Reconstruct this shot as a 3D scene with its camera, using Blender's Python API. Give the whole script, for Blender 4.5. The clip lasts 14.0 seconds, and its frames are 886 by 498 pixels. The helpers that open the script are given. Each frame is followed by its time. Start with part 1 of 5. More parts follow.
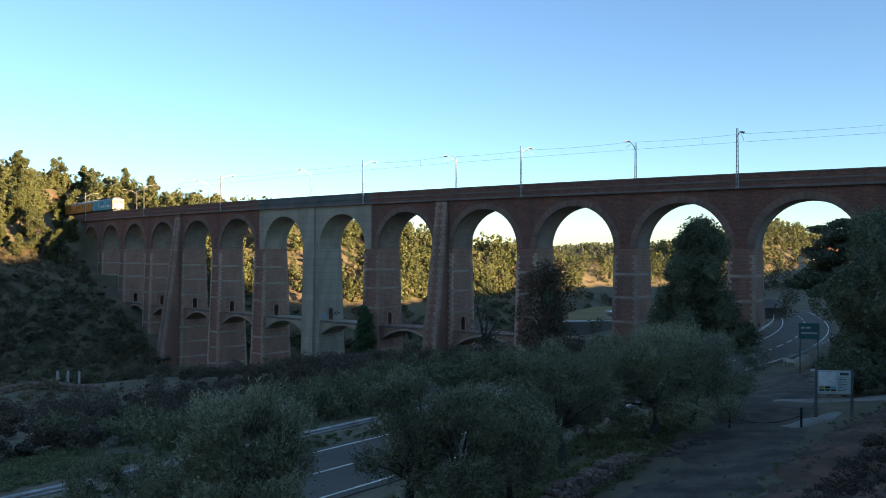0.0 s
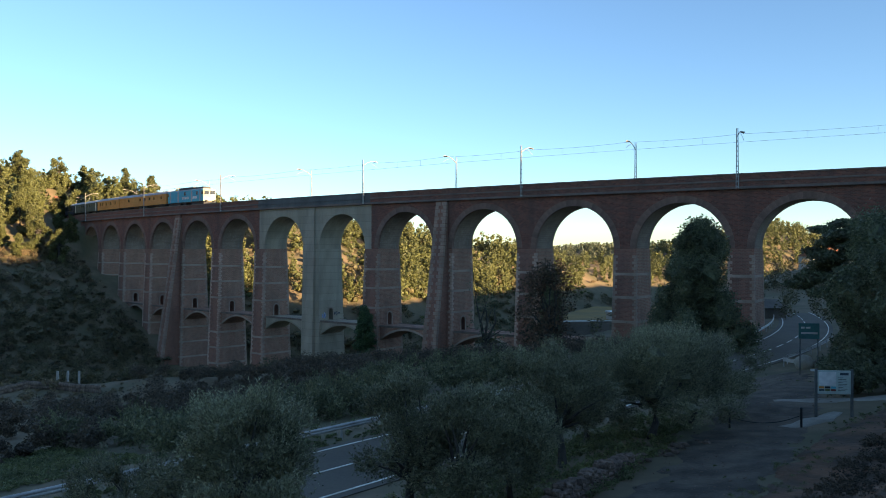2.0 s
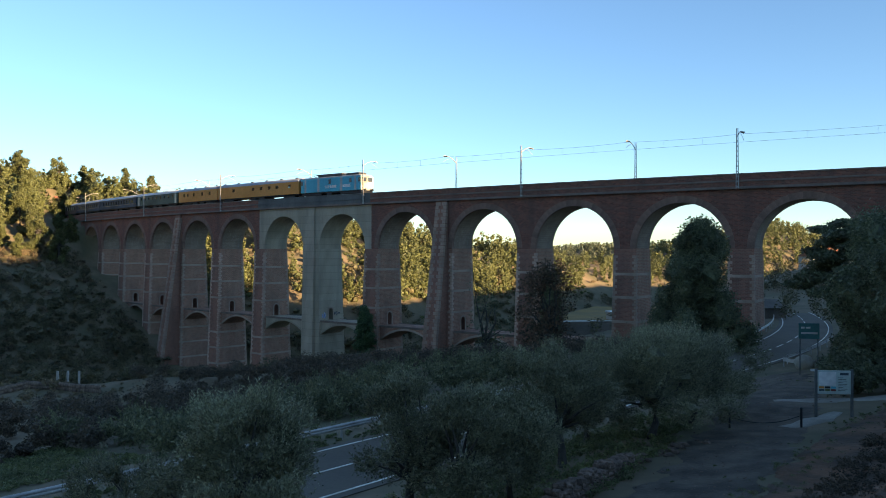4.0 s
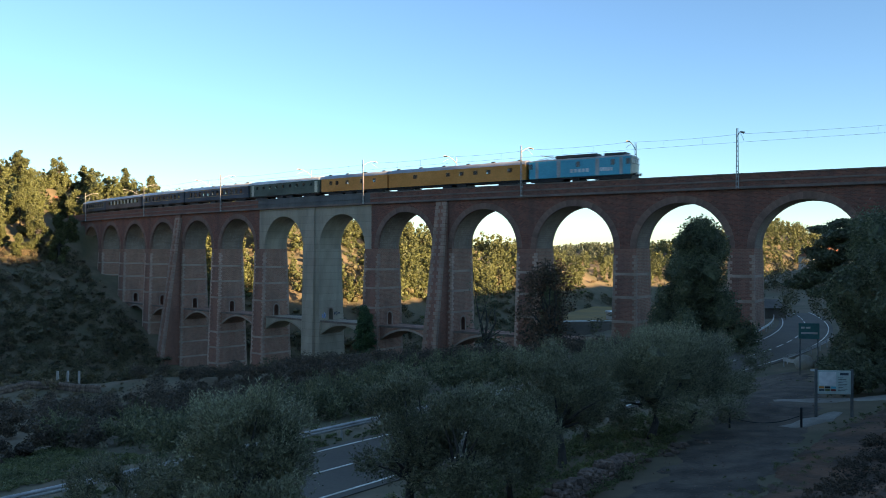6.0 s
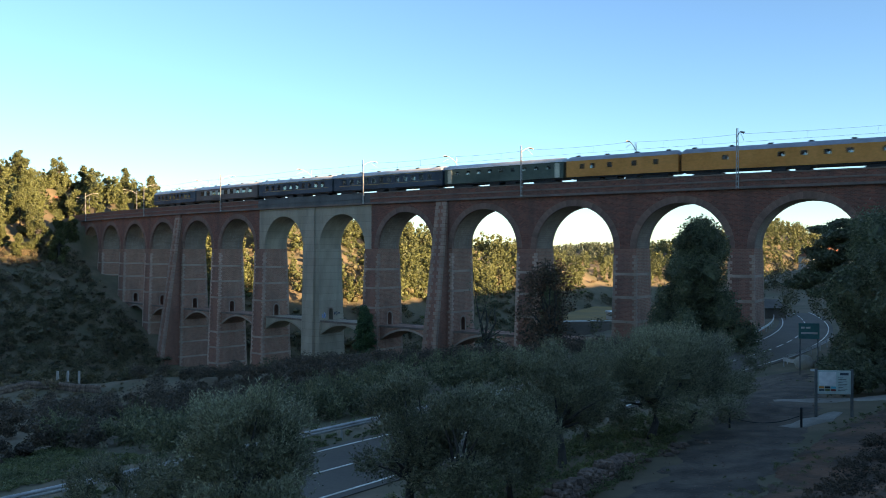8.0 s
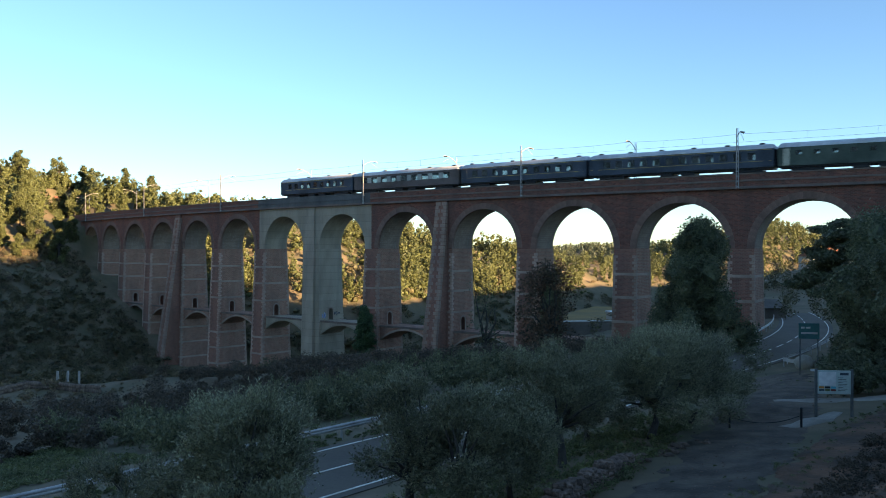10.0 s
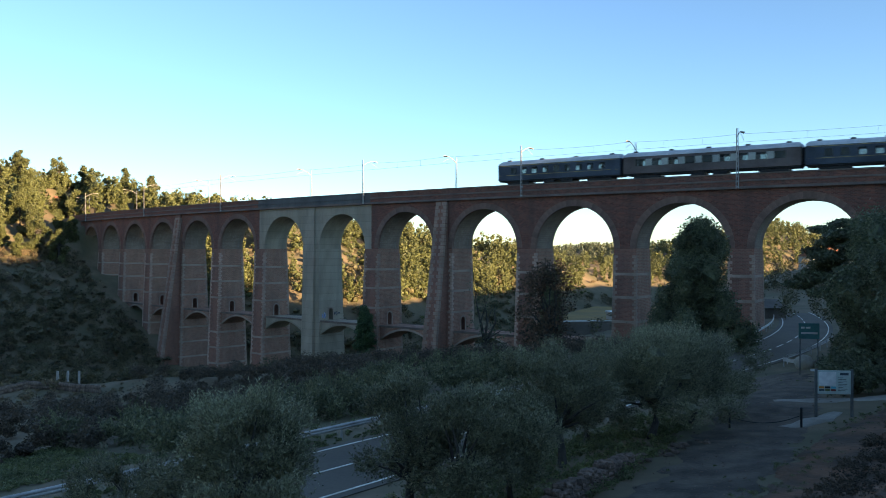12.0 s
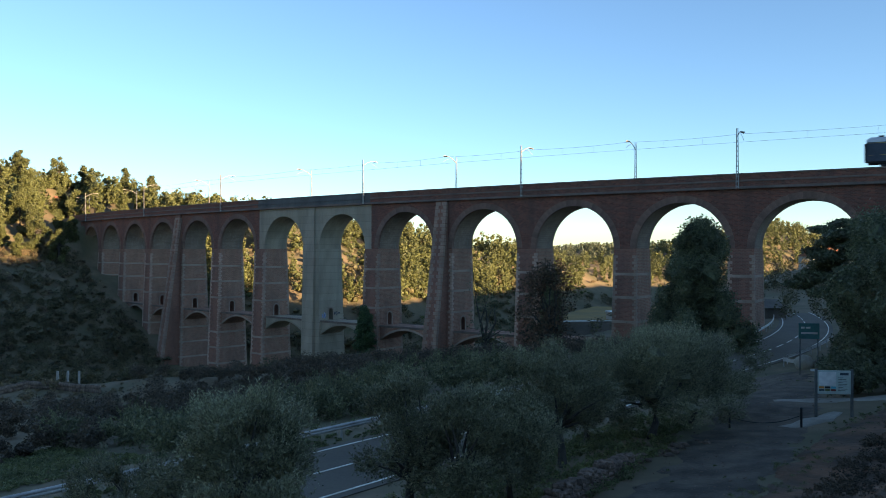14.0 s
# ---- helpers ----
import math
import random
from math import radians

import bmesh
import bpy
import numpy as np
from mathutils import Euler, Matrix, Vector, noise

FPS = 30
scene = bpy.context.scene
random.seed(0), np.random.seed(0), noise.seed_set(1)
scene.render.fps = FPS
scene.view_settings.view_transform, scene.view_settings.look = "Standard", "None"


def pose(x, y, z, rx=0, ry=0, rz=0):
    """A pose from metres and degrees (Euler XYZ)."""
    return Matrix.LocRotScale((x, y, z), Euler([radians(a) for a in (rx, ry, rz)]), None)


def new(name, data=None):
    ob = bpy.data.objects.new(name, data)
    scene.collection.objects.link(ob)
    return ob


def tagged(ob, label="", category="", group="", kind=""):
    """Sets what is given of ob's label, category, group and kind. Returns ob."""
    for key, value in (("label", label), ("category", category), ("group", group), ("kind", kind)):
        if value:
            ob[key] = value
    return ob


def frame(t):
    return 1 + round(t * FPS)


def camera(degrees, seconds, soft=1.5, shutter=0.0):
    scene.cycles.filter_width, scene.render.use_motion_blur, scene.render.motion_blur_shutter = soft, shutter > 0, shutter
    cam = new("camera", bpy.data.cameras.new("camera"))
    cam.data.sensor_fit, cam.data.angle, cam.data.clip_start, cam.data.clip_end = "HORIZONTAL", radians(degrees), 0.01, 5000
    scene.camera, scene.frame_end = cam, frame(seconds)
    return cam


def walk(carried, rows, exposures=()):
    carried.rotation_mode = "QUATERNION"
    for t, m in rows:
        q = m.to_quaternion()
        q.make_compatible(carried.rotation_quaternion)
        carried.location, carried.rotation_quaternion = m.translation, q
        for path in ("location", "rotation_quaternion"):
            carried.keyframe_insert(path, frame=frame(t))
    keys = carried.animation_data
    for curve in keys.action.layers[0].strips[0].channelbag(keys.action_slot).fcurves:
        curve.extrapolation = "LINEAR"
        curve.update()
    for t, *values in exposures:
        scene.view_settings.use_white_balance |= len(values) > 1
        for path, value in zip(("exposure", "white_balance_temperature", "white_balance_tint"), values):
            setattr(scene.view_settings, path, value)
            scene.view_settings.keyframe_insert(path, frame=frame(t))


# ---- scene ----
import itertools

# ---- camera ----
cam = camera(56.76, 14.0, soft=0.9, shutter=0.35)
walk(cam, [(0, pose(0, 0, 0, 90.19, -0.13, 0)), (14.0, pose(0, 0, 0, 90.19, -0.13, 0))], exposures=[(0, 2.49, 7980, 14.5), (5.4, 2.48, 7980, 14.5), (6.8, 2.65, 7980, 14.5), (11.5, 2.65, 7980, 14.5), (14.0, 2.49, 7980, 14.5)])

# ---- world and sun ----
SUN_DIR = Vector((0.80, -0.60, 0.104)).normalized()
world = bpy.data.worlds.new("sky")
scene.world = world
world.use_nodes = True
wn = world.node_tree
sky = wn.nodes.new("ShaderNodeTexSky")
sky.sky_type, sky.sun_disc = "NISHITA", False
sky.sun_elevation = math.asin(SUN_DIR.z)
sky.sun_rotation = math.atan2(SUN_DIR.x, SUN_DIR.y)
sky.air_density, sky.dust_density, sky.ozone_density = 1.0, 0.0, 3.3
sky.altitude = 2200
wn.links.new(sky.outputs[0], wn.nodes["Background"].inputs[0])
wn.nodes["Background"].inputs[1].default_value = 0.08
sun = new("sun", bpy.data.lights.new("sun", "SUN"))
sun.data.energy, sun.data.angle, sun.data.color = 3.45, radians(0.6), (1.0, 0.79, 0.52)
sun.matrix_world = SUN_DIR.to_track_quat("Z", "Y").to_matrix().to_4x4()


# ---- materials ----
def material(name, base, rough=0.8, metal=0.0, second=None, scale=2.0, fine=30.0, bump=0.2, wear=None, per=0.0, island=0.0, stain=0.5):
    """Principled surface with large stains between base and second, fine grain, and bump. Sizes by object coordinates in metres."""
    m = bpy.data.materials.new(name)
    m.use_nodes = True
    nt = m.node_tree
    n, l = nt.nodes, nt.links
    b = n["Principled BSDF"]
    b.inputs["Roughness"].default_value, b.inputs["Metallic"].default_value = rough, metal
    co = n.new("ShaderNodeTexCoord")
    big = n.new("ShaderNodeTexNoise")
    big.inputs["Scale"].default_value, big.inputs["Detail"].default_value = 1.0 / scale, 6
    l.new(co.outputs["Object"], big.inputs["Vector"])
    small = n.new("ShaderNodeTexNoise")
    small.inputs["Scale"].default_value, small.inputs["Detail"].default_value = fine, 3
    l.new(co.outputs["Object"], small.inputs["Vector"])
    second = second or tuple(c * 0.6 for c in base)
    ramp = n.new("ShaderNodeMapRange")
    ramp.inputs["From Min"].default_value, ramp.inputs["From Max"].default_value = 0.5 - 0.25 * stain, 0.5 + 0.25 * stain
    l.new(big.outputs["Fac"], ramp.inputs["Value"])
    mix = n.new("ShaderNodeMix")
    mix.data_type = "RGBA"
    l.new(ramp.outputs["Result"], mix.inputs["Factor"])
    mix.inputs["A"].default_value, mix.inputs["B"].default_value = (*second, 1), (*base, 1)
    hsv = n.new("ShaderNodeHueSaturation")
    l.new(mix.outputs["Result"], hsv.inputs["Color"])
    val = n.new("ShaderNodeMapRange")
    val.inputs["To Min"].default_value, val.inputs["To Max"].default_value = 0.75, 1.25
    l.new(small.outputs["Fac"], val.inputs["Value"])
    last = val.outputs["Result"]
    for amount, node, out in ((per, "ShaderNodeObjectInfo", "Random"), (island, "ShaderNodeNewGeometry", "Random Per Island")):
        if amount:
            info = n.new(node)
            r = n.new("ShaderNodeMapRange")
            r.inputs["To Min"].default_value, r.inputs["To Max"].default_value = 1 - amount, 1 + amount
            l.new(info.outputs[out], r.inputs["Value"])
            mul = n.new("ShaderNodeMath")
            mul.operation = "MULTIPLY"
            l.new(last, mul.inputs[0])
            l.new(r.outputs["Result"], mul.inputs[1])
            last = mul.outputs[0]
    l.new(last, hsv.inputs["Value"])
    l.new(hsv.outputs["Color"], b.inputs["Base Color"])
    if bump:
        bp = n.new("ShaderNodeBump")
        bp.inputs["Strength"].default_value, bp.inputs["Distance"].default_value = bump, 0.05
        l.new(small.outputs["Fac"], bp.inputs["Height"])
        l.new(bp.outputs["Normal"], b.inputs["Normal"])
    return m


def paint(name, base, second=None, rough=0.6):
    """Coach paint: low sheen."""
    m = material(name, base, rough, second=second, scale=3, fine=4, bump=0.02)
    m.node_tree.nodes["Principled BSDF"].inputs["Specular IOR Level"].default_value = 0.15
    return m


def brick_material(name, c1, c2, mortar, w=0.5, h=0.16, dirt=(0.07, 0.052, 0.045), joint=0.13):
    """Coursed brick by UV metres, with dark stains."""
    m = bpy.data.materials.new(name)
    m.use_nodes = True
    n, l = m.node_tree.nodes, m.node_tree.links
    b = n["Principled BSDF"]
    b.inputs["Roughness"].default_value = 0.9
    uv = n.new("ShaderNodeTexCoord")
    br = n.new("ShaderNodeTexBrick")
    br.inputs["Scale"].default_value = 1.0
    br.inputs["Brick Width"].default_value, br.inputs["Row Height"].default_value = w, h
    br.inputs["Mortar Size"].default_value, br.inputs["Mortar Smooth"].default_value = h * joint, 0.2
    br.inputs["Color1"].default_value, br.inputs["Color2"].default_value, br.inputs["Mortar"].default_value = (*c1, 1), (*c2, 1), (*mortar, 1)
    l.new(uv.outputs["UV"], br.inputs["Vector"])
    noi = n.new("ShaderNodeTexNoise")
    noi.inputs["Scale"].default_value, noi.inputs["Detail"].default_value, noi.inputs["Roughness"].default_value = 0.25, 8, 0.65
    mp = n.new("ShaderNodeMapping")
    mp.inputs["Scale"].default_value = (1.6, 1.6, 0.45)
    l.new(uv.outputs["Object"], mp.inputs["Vector"])
    l.new(mp.outputs["Vector"], noi.inputs["Vector"])
    rng = n.new("ShaderNodeMapRange")
    rng.inputs["From Min"].default_value, rng.inputs["From Max"].default_value = 0.42, 0.75
    rng.inputs["To Max"].default_value = 0.6
    l.new(noi.outputs["Fac"], rng.inputs["Value"])
    mix = n.new("ShaderNodeMix")
    mix.data_type = "RGBA"
    l.new(rng.outputs["Result"], mix.inputs["Factor"])
    l.new(br.outputs["Color"], mix.inputs["A"])
    mix.inputs["B"].default_value = (*dirt, 1)
    bloom = n.new("ShaderNodeTexNoise")
    bloom.inputs["Scale"].default_value, bloom.inputs["Detail"].default_value, bloom.inputs["Roughness"].default_value = 0.9, 10, 0.75
    l.new(mp.outputs["Vector"], bloom.inputs["Vector"])
    pale = n.new("ShaderNodeMapRange")
    pale.inputs["From Min"].default_value, pale.inputs["From Max"].default_value, pale.inputs["To Max"].default_value = 0.56, 0.72, 0.6
    l.new(bloom.outputs["Fac"], pale.inputs["Value"])
    mix2 = n.new("ShaderNodeMix")
    mix2.data_type = "RGBA"
    l.new(pale.outputs["Result"], mix2.inputs["Factor"])
    l.new(mix.outputs["Result"], mix2.inputs["A"])
    mix2.inputs["B"].default_value = (*mortar, 1)
    l.new(mix2.outputs["Result"], b.inputs["Base Color"])
    bp = n.new("ShaderNodeBump")
    bp.inputs["Strength"].default_value, bp.inputs["Distance"].default_value = 0.6, 0.04
    bp.invert = True
    l.new(br.outputs["Fac"], bp.inputs["Height"])
    l.new(bp.outputs["Normal"], b.inputs["Normal"])
    return m


def leaf_material(name, base, second, rough=0.55, through_light=0.25, island=0.4):
    m = material(name, base, rough, second=second, scale=1.5, fine=4, bump=0, island=island, per=0.12)
    n, l = m.node_tree.nodes, m.node_tree.links
    b = n["Principled BSDF"]
    tr = n.new("ShaderNodeBsdfTranslucent")
    mx = n.new("ShaderNodeMixShader")
    mx.inputs[0].default_value = through_light
    src = b.inputs["Base Color"].links[0].from_socket
    l.new(src, tr.inputs["Color"])
    l.new(b.outputs[0], mx.inputs[1])
    l.new(tr.outputs[0], mx.inputs[2])
    l.new(mx.outputs[0], n["Material Output"].inputs["Surface"])
    return m


M = {}
M["brick"] = brick_material("red_brick", (0.32, 0.1, 0.062), (0.15, 0.052, 0.036), (0.24, 0.125, 0.088), 0.4, 0.155)
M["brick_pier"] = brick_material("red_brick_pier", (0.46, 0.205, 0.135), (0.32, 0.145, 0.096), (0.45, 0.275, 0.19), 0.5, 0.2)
M["brick_front"] = brick_material("pier_front_brick", (0.37, 0.145, 0.095), (0.25, 0.1, 0.067), (0.33, 0.18, 0.125), 0.42, 0.17)
M["ring"] = material("arch_brick", (0.3, 0.165, 0.118), 0.9, second=(0.18, 0.1, 0.074), scale=2.5, fine=6, bump=0.4, per=0.15)
M["band"] = material("pale_string_course", (0.48, 0.335, 0.25), 0.9, second=(0.32, 0.22, 0.165), scale=3, fine=5, bump=0.3)
M["quoin"] = material("quoin_stone", (0.5, 0.32, 0.235), 0.9, second=(0.34, 0.215, 0.16), scale=2, fine=6, bump=0.3, per=0.2)
M["soffit"] = brick_material("lime_washed_soffit", (0.32, 0.225, 0.165), (0.27, 0.185, 0.135), (0.47, 0.4, 0.33), 1.4, 0.3, dirt=(0.11, 0.08, 0.06), joint=0.02)
M["concrete"] = brick_material("grey_concrete", (0.43, 0.345, 0.25), (0.39, 0.31, 0.225), (0.31, 0.25, 0.18), 300.0, 1.25, dirt=(0.13, 0.105, 0.075), joint=0.03)
M["cornice"] = material("cornice_stone", (0.23, 0.16, 0.125), 0.9, second=(0.13, 0.095, 0.078), scale=4, fine=3, bump=0.4)
M["soil"] = material("dry_soil", (0.21, 0.095, 0.05), 0.95, second=(0.085, 0.052, 0.032), scale=1.6, fine=3.5, bump=0.9)
M["ballast"] = material("track_ballast", (0.17, 0.15, 0.13), 0.95, scale=1, fine=12, bump=0.8)
M["steel"] = material("rail_steel", (0.25, 0.2, 0.17), 0.45, 0.8, scale=0.6, fine=15, bump=0.1)
M["galv"] = material("galvanised_steel", (0.5, 0.48, 0.44), 0.45, 0.4, second=(0.36, 0.34, 0.31), scale=1.0, fine=12, bump=0.05)
M["mast"] = material("mast_steel", (0.42, 0.39, 0.35), 0.6, 0.2, second=(0.27, 0.25, 0.22), scale=1.0, fine=12, bump=0.05)
M["asphalt"] = material("asphalt", (0.135, 0.108, 0.078), 0.85, second=(0.105, 0.083, 0.06), scale=4, fine=8, bump=0.3)
M["paint"] = material("road_paint", (0.88, 0.82, 0.7), 0.7, second=(0.62, 0.57, 0.47), scale=0.8, fine=10, bump=0.1)
M["gravel"] = material("path_gravel", (0.16, 0.12, 0.085), 0.95, second=(0.07, 0.053, 0.037), scale=1.3, fine=7, bump=0.9)
M["pale_paving"] = material("pale_concrete_paving", (0.35, 0.31, 0.25), 0.9, second=(0.25, 0.22, 0.175), scale=2, fine=6, bump=0.3)
M["wood_dark"] = material("dark_timber", (0.035, 0.03, 0.026), 0.8, scale=0.7, fine=15, bump=0.3)
M["bark"] = material("bark", (0.085, 0.07, 0.055), 0.95, second=(0.05, 0.042, 0.035), scale=0.6, fine=9, bump=0.8)
M["olive"] = leaf_material("olive_leaves", (0.27, 0.26, 0.15), (0.15, 0.145, 0.08), rough=0.45, island=0.55)
M["pine"] = leaf_material("pine_needles", (0.14, 0.152, 0.056), (0.088, 0.1, 0.038), through_light=0.35)
M["dark_leaf"] = leaf_material("holm_oak_leaves", (0.14, 0.155, 0.08), (0.075, 0.09, 0.047))
M["scrub"] = leaf_material("scrub_leaves", (0.15, 0.125, 0.06), (0.075, 0.068, 0.032))
M["heath"] = leaf_material("brown_heath_leaves", (0.125, 0.088, 0.055), (0.06, 0.046, 0.03))
M["broom"] = leaf_material("grey_green_broom", (0.19, 0.195, 0.1), (0.1, 0.105, 0.055), island=0.5)
M["dry"] = leaf_material("dry_grass", (0.27, 0.2, 0.11), (0.16, 0.125, 0.07))
M["ivy"] = leaf_material("ivy_leaves", (0.07, 0.13, 0.05), (0.04, 0.08, 0.032))
M["grass"] = leaf_material("green_grass", (0.17, 0.185, 0.07), (0.1, 0.115, 0.045))
M["russet"] = leaf_material("russet_leaves", (0.15, 0.08, 0.045), (0.07, 0.055, 0.03), island=0.5)
M["stone"] = material("field_stone", (0.25, 0.165, 0.12), 0.9, second=(0.13, 0.088, 0.066), scale=0.5, fine=9, bump=0.7, per=0.3)
M["black"] = material("black_iron", (0.02, 0.02, 0.021), 0.6, 0.3, scale=0.8, fine=15, bump=0.05)
M["field"] = material("dry_field", (0.28, 0.155, 0.035), 0.95, second=(0.2, 0.125, 0.035), scale=6, fine=1, bump=0.4)
M["grey_post"] = material("grey_green_post", (0.11, 0.12, 0.115), 0.7, scale=0.6, fine=10, bump=0.1)
M["board"] = material("pale_green_board", (0.42, 0.5, 0.45), 0.5, second=(0.36, 0.44, 0.4), scale=1, fine=6, bump=0.02)
M["brown_red"] = material("red_print", (0.3, 0.05, 0.04), 0.5, scale=1, fine=6, bump=0)
M["teal"] = material("teal_sign", (0.03, 0.16, 0.15), 0.5, second=(0.025, 0.12, 0.12), scale=1, fine=6, bump=0)
M["plaster"] = material("pale_plaster", (0.5, 0.46, 0.4), 0.9, second=(0.38, 0.34, 0.29), scale=3, fine=4, bump=0.2)
M["terracotta"] = material("terracotta_tiles", (0.32, 0.13, 0.07), 0.9, second=(0.22, 0.09, 0.05), scale=1.5, fine=5, bump=0.5)
M["grey_wall"] = material("grey_render_wall", (0.19, 0.155, 0.125), 0.9, second=(0.12, 0.1, 0.08), scale=3, fine=4, bump=0.2)


# ---- mesh helpers ----
def finish(name, verts, faces, mat, parent=None, label="", smooth=False, uvs=None):
    me = bpy.data.meshes.new(name)
    me.from_pydata([tuple(v) for v in verts], [], faces)
    if mat:
        me.materials.append(mat)
    if uvs is not None:
        lay = me.uv_layers.new(name="UVMap")
        flat = [c for f in uvs for p in f for c in p]
        lay.data.foreach_set("uv", flat)
    if smooth:
        me.polygons.foreach_set("use_smooth", [True] * len(me.polygons))
    ob = new(name, me)
    if parent:
        ob.parent = parent
    if label:
        ob["label"] = label
    return ob


def part(name, bm, mat, parent, label="", smooth=False):
    me = bpy.data.meshes.new(name)
    bm.normal_update()
    bm.to_mesh(me)
    bm.free()
    me.materials.append(mat)
    if smooth:
        me.polygons.foreach_set("use_smooth", [True] * len(me.polygons))
    ob = new(name, me)
    if parent:
        ob.parent = parent
    if label:
        ob["label"] = label
    return ob


def share(ob, name, parent, m):
    """Another object on the same mesh."""
    o = new(name, ob.data)
    o.parent = parent
    o.matrix_basis = m
    return o


def box(bm, x0, x1, y0, y1, z0, z1, bevel=0.0):
    vs = [bm.verts.new(p) for p in ((x0, y0, z0), (x1, y0, z0), (x1, y1, z0), (x0, y1, z0), (x0, y0, z1), (x1, y0, z1), (x1, y1, z1), (x0, y1, z1))]
    fs = [bm.faces.new([vs[i] for i in f]) for f in ((3, 2, 1, 0), (4, 5, 6, 7), (0, 1, 5, 4), (1, 2, 6, 5), (2, 3, 7, 6), (3, 0, 4, 7))]
    if bevel:
        es = list({e for f in fs for e in f.edges})
        bmesh.ops.bevel(bm, geom=es, offset=bevel, segments=1, affect="EDGES")
    return vs


def tube(bm, pts, radii, sides=6):
    """A bent tapered tube through pts."""
    rings = []
    for i, p in enumerate(pts):
        p = Vector(p)
        a = Vector(pts[max(i - 1, 0)])
        b = Vector(pts[min(i + 1, len(pts) - 1)])
        q = (b - a).to_track_quat("Z", "Y")
        r = radii[i] if hasattr(radii, "__len__") else radii
        rings.append([bm.verts.new(p + q @ Vector((r * math.cos(2 * math.pi * k / sides), r * math.sin(2 * math.pi * k / sides), 0))) for k in range(sides)])
    for a, b in zip(rings, rings[1:]):
        for k in range(sides):
            bm.faces.new((a[k], a[(k + 1) % sides], b[(k + 1) % sides], b[k]))
    bm.faces.new(rings[0][::-1])
    bm.faces.new(rings[-1])


def empty(name, m, label, category, group="", kind=""):
    ob = new(name)
    ob.empty_display_size = 0.5
    ob.matrix_basis = m
    return tagged(ob, label, category, group, kind)


# ---- the plan: track curve, road line, valley ----
SCALE = 5.0 / 6.0
X0, Y0, TH, KAP = 44.28 * SCALE, 121.84 * SCALE, 0.5677, 0.0014752 / SCALE
BAY, WIDTH, HALF = 15.0, 5.23, 1.55
RAIL_Z, PARAPET_Z, CROWN_Z, SPRING_Z, WALK_Z = 9.55, 9.78, 6.43, 0.35, -12.2


def track(s, off=0.0):
    """Plan point s metres along the viaduct's face (growing to the far end), off metres in from its near face; and the heading."""
    a = TH + KAP * s / 2
    run = math.sin(KAP * s / 2) / (KAP / 2)
    h = TH + KAP * s
    return X0 - run * math.cos(a) + off * math.sin(h), Y0 + run * math.sin(a) + off * math.cos(h), h


def at(s, off, z, h0=None):
    x, y, h = track(s, off)
    return (x, y, z)


ROAD_O, ROAD_E, ROAD_N = (-5.0, 37.5), (0.643, 0.766), (-0.766, 0.643)


def road_bend(u):
    return 0.0035 * np.maximum(np.asarray(u, float) - 50, 0) ** 2


def road_at(u, d, z=0.0):
    """World point u metres along the road, d metres to its far side."""
    dd = d + float(road_bend(u))
    return (ROAD_O[0] + u * ROAD_E[0] + dd * ROAD_N[0], ROAD_O[1] + u * ROAD_E[1] + dd * ROAD_N[1], z)


# d below -40 is an unseen ridge, raised to cast the valley's shadow
PROFILE = ((-900, 10), (-400, 20), (-250, 30), (-150, 40), (-90, 20), (-45, 4), (-30, -1.4), (-27.3, -1.9), (-24, -6.0), (-21.5, -7.5), (-16, -8.25), (-10, -8.8), (-5.2, -9.97), (0, -9.98), (6, -10.05), (12, -11.0), (60, -16.5),
           (100, -24.5), (118, -26.5), (135, -21), (165, -7), (188, 3), (215, 16), (235, 28), (270, 38), (1500, 44))


def wave(x, y, k, seed):
    return np.sin(x * k + seed) * np.sin(y * k * 1.13 + seed * 1.7) + 0.5 * np.sin(x * k * 2.3 + y * k * 1.1 + seed * 2.1)


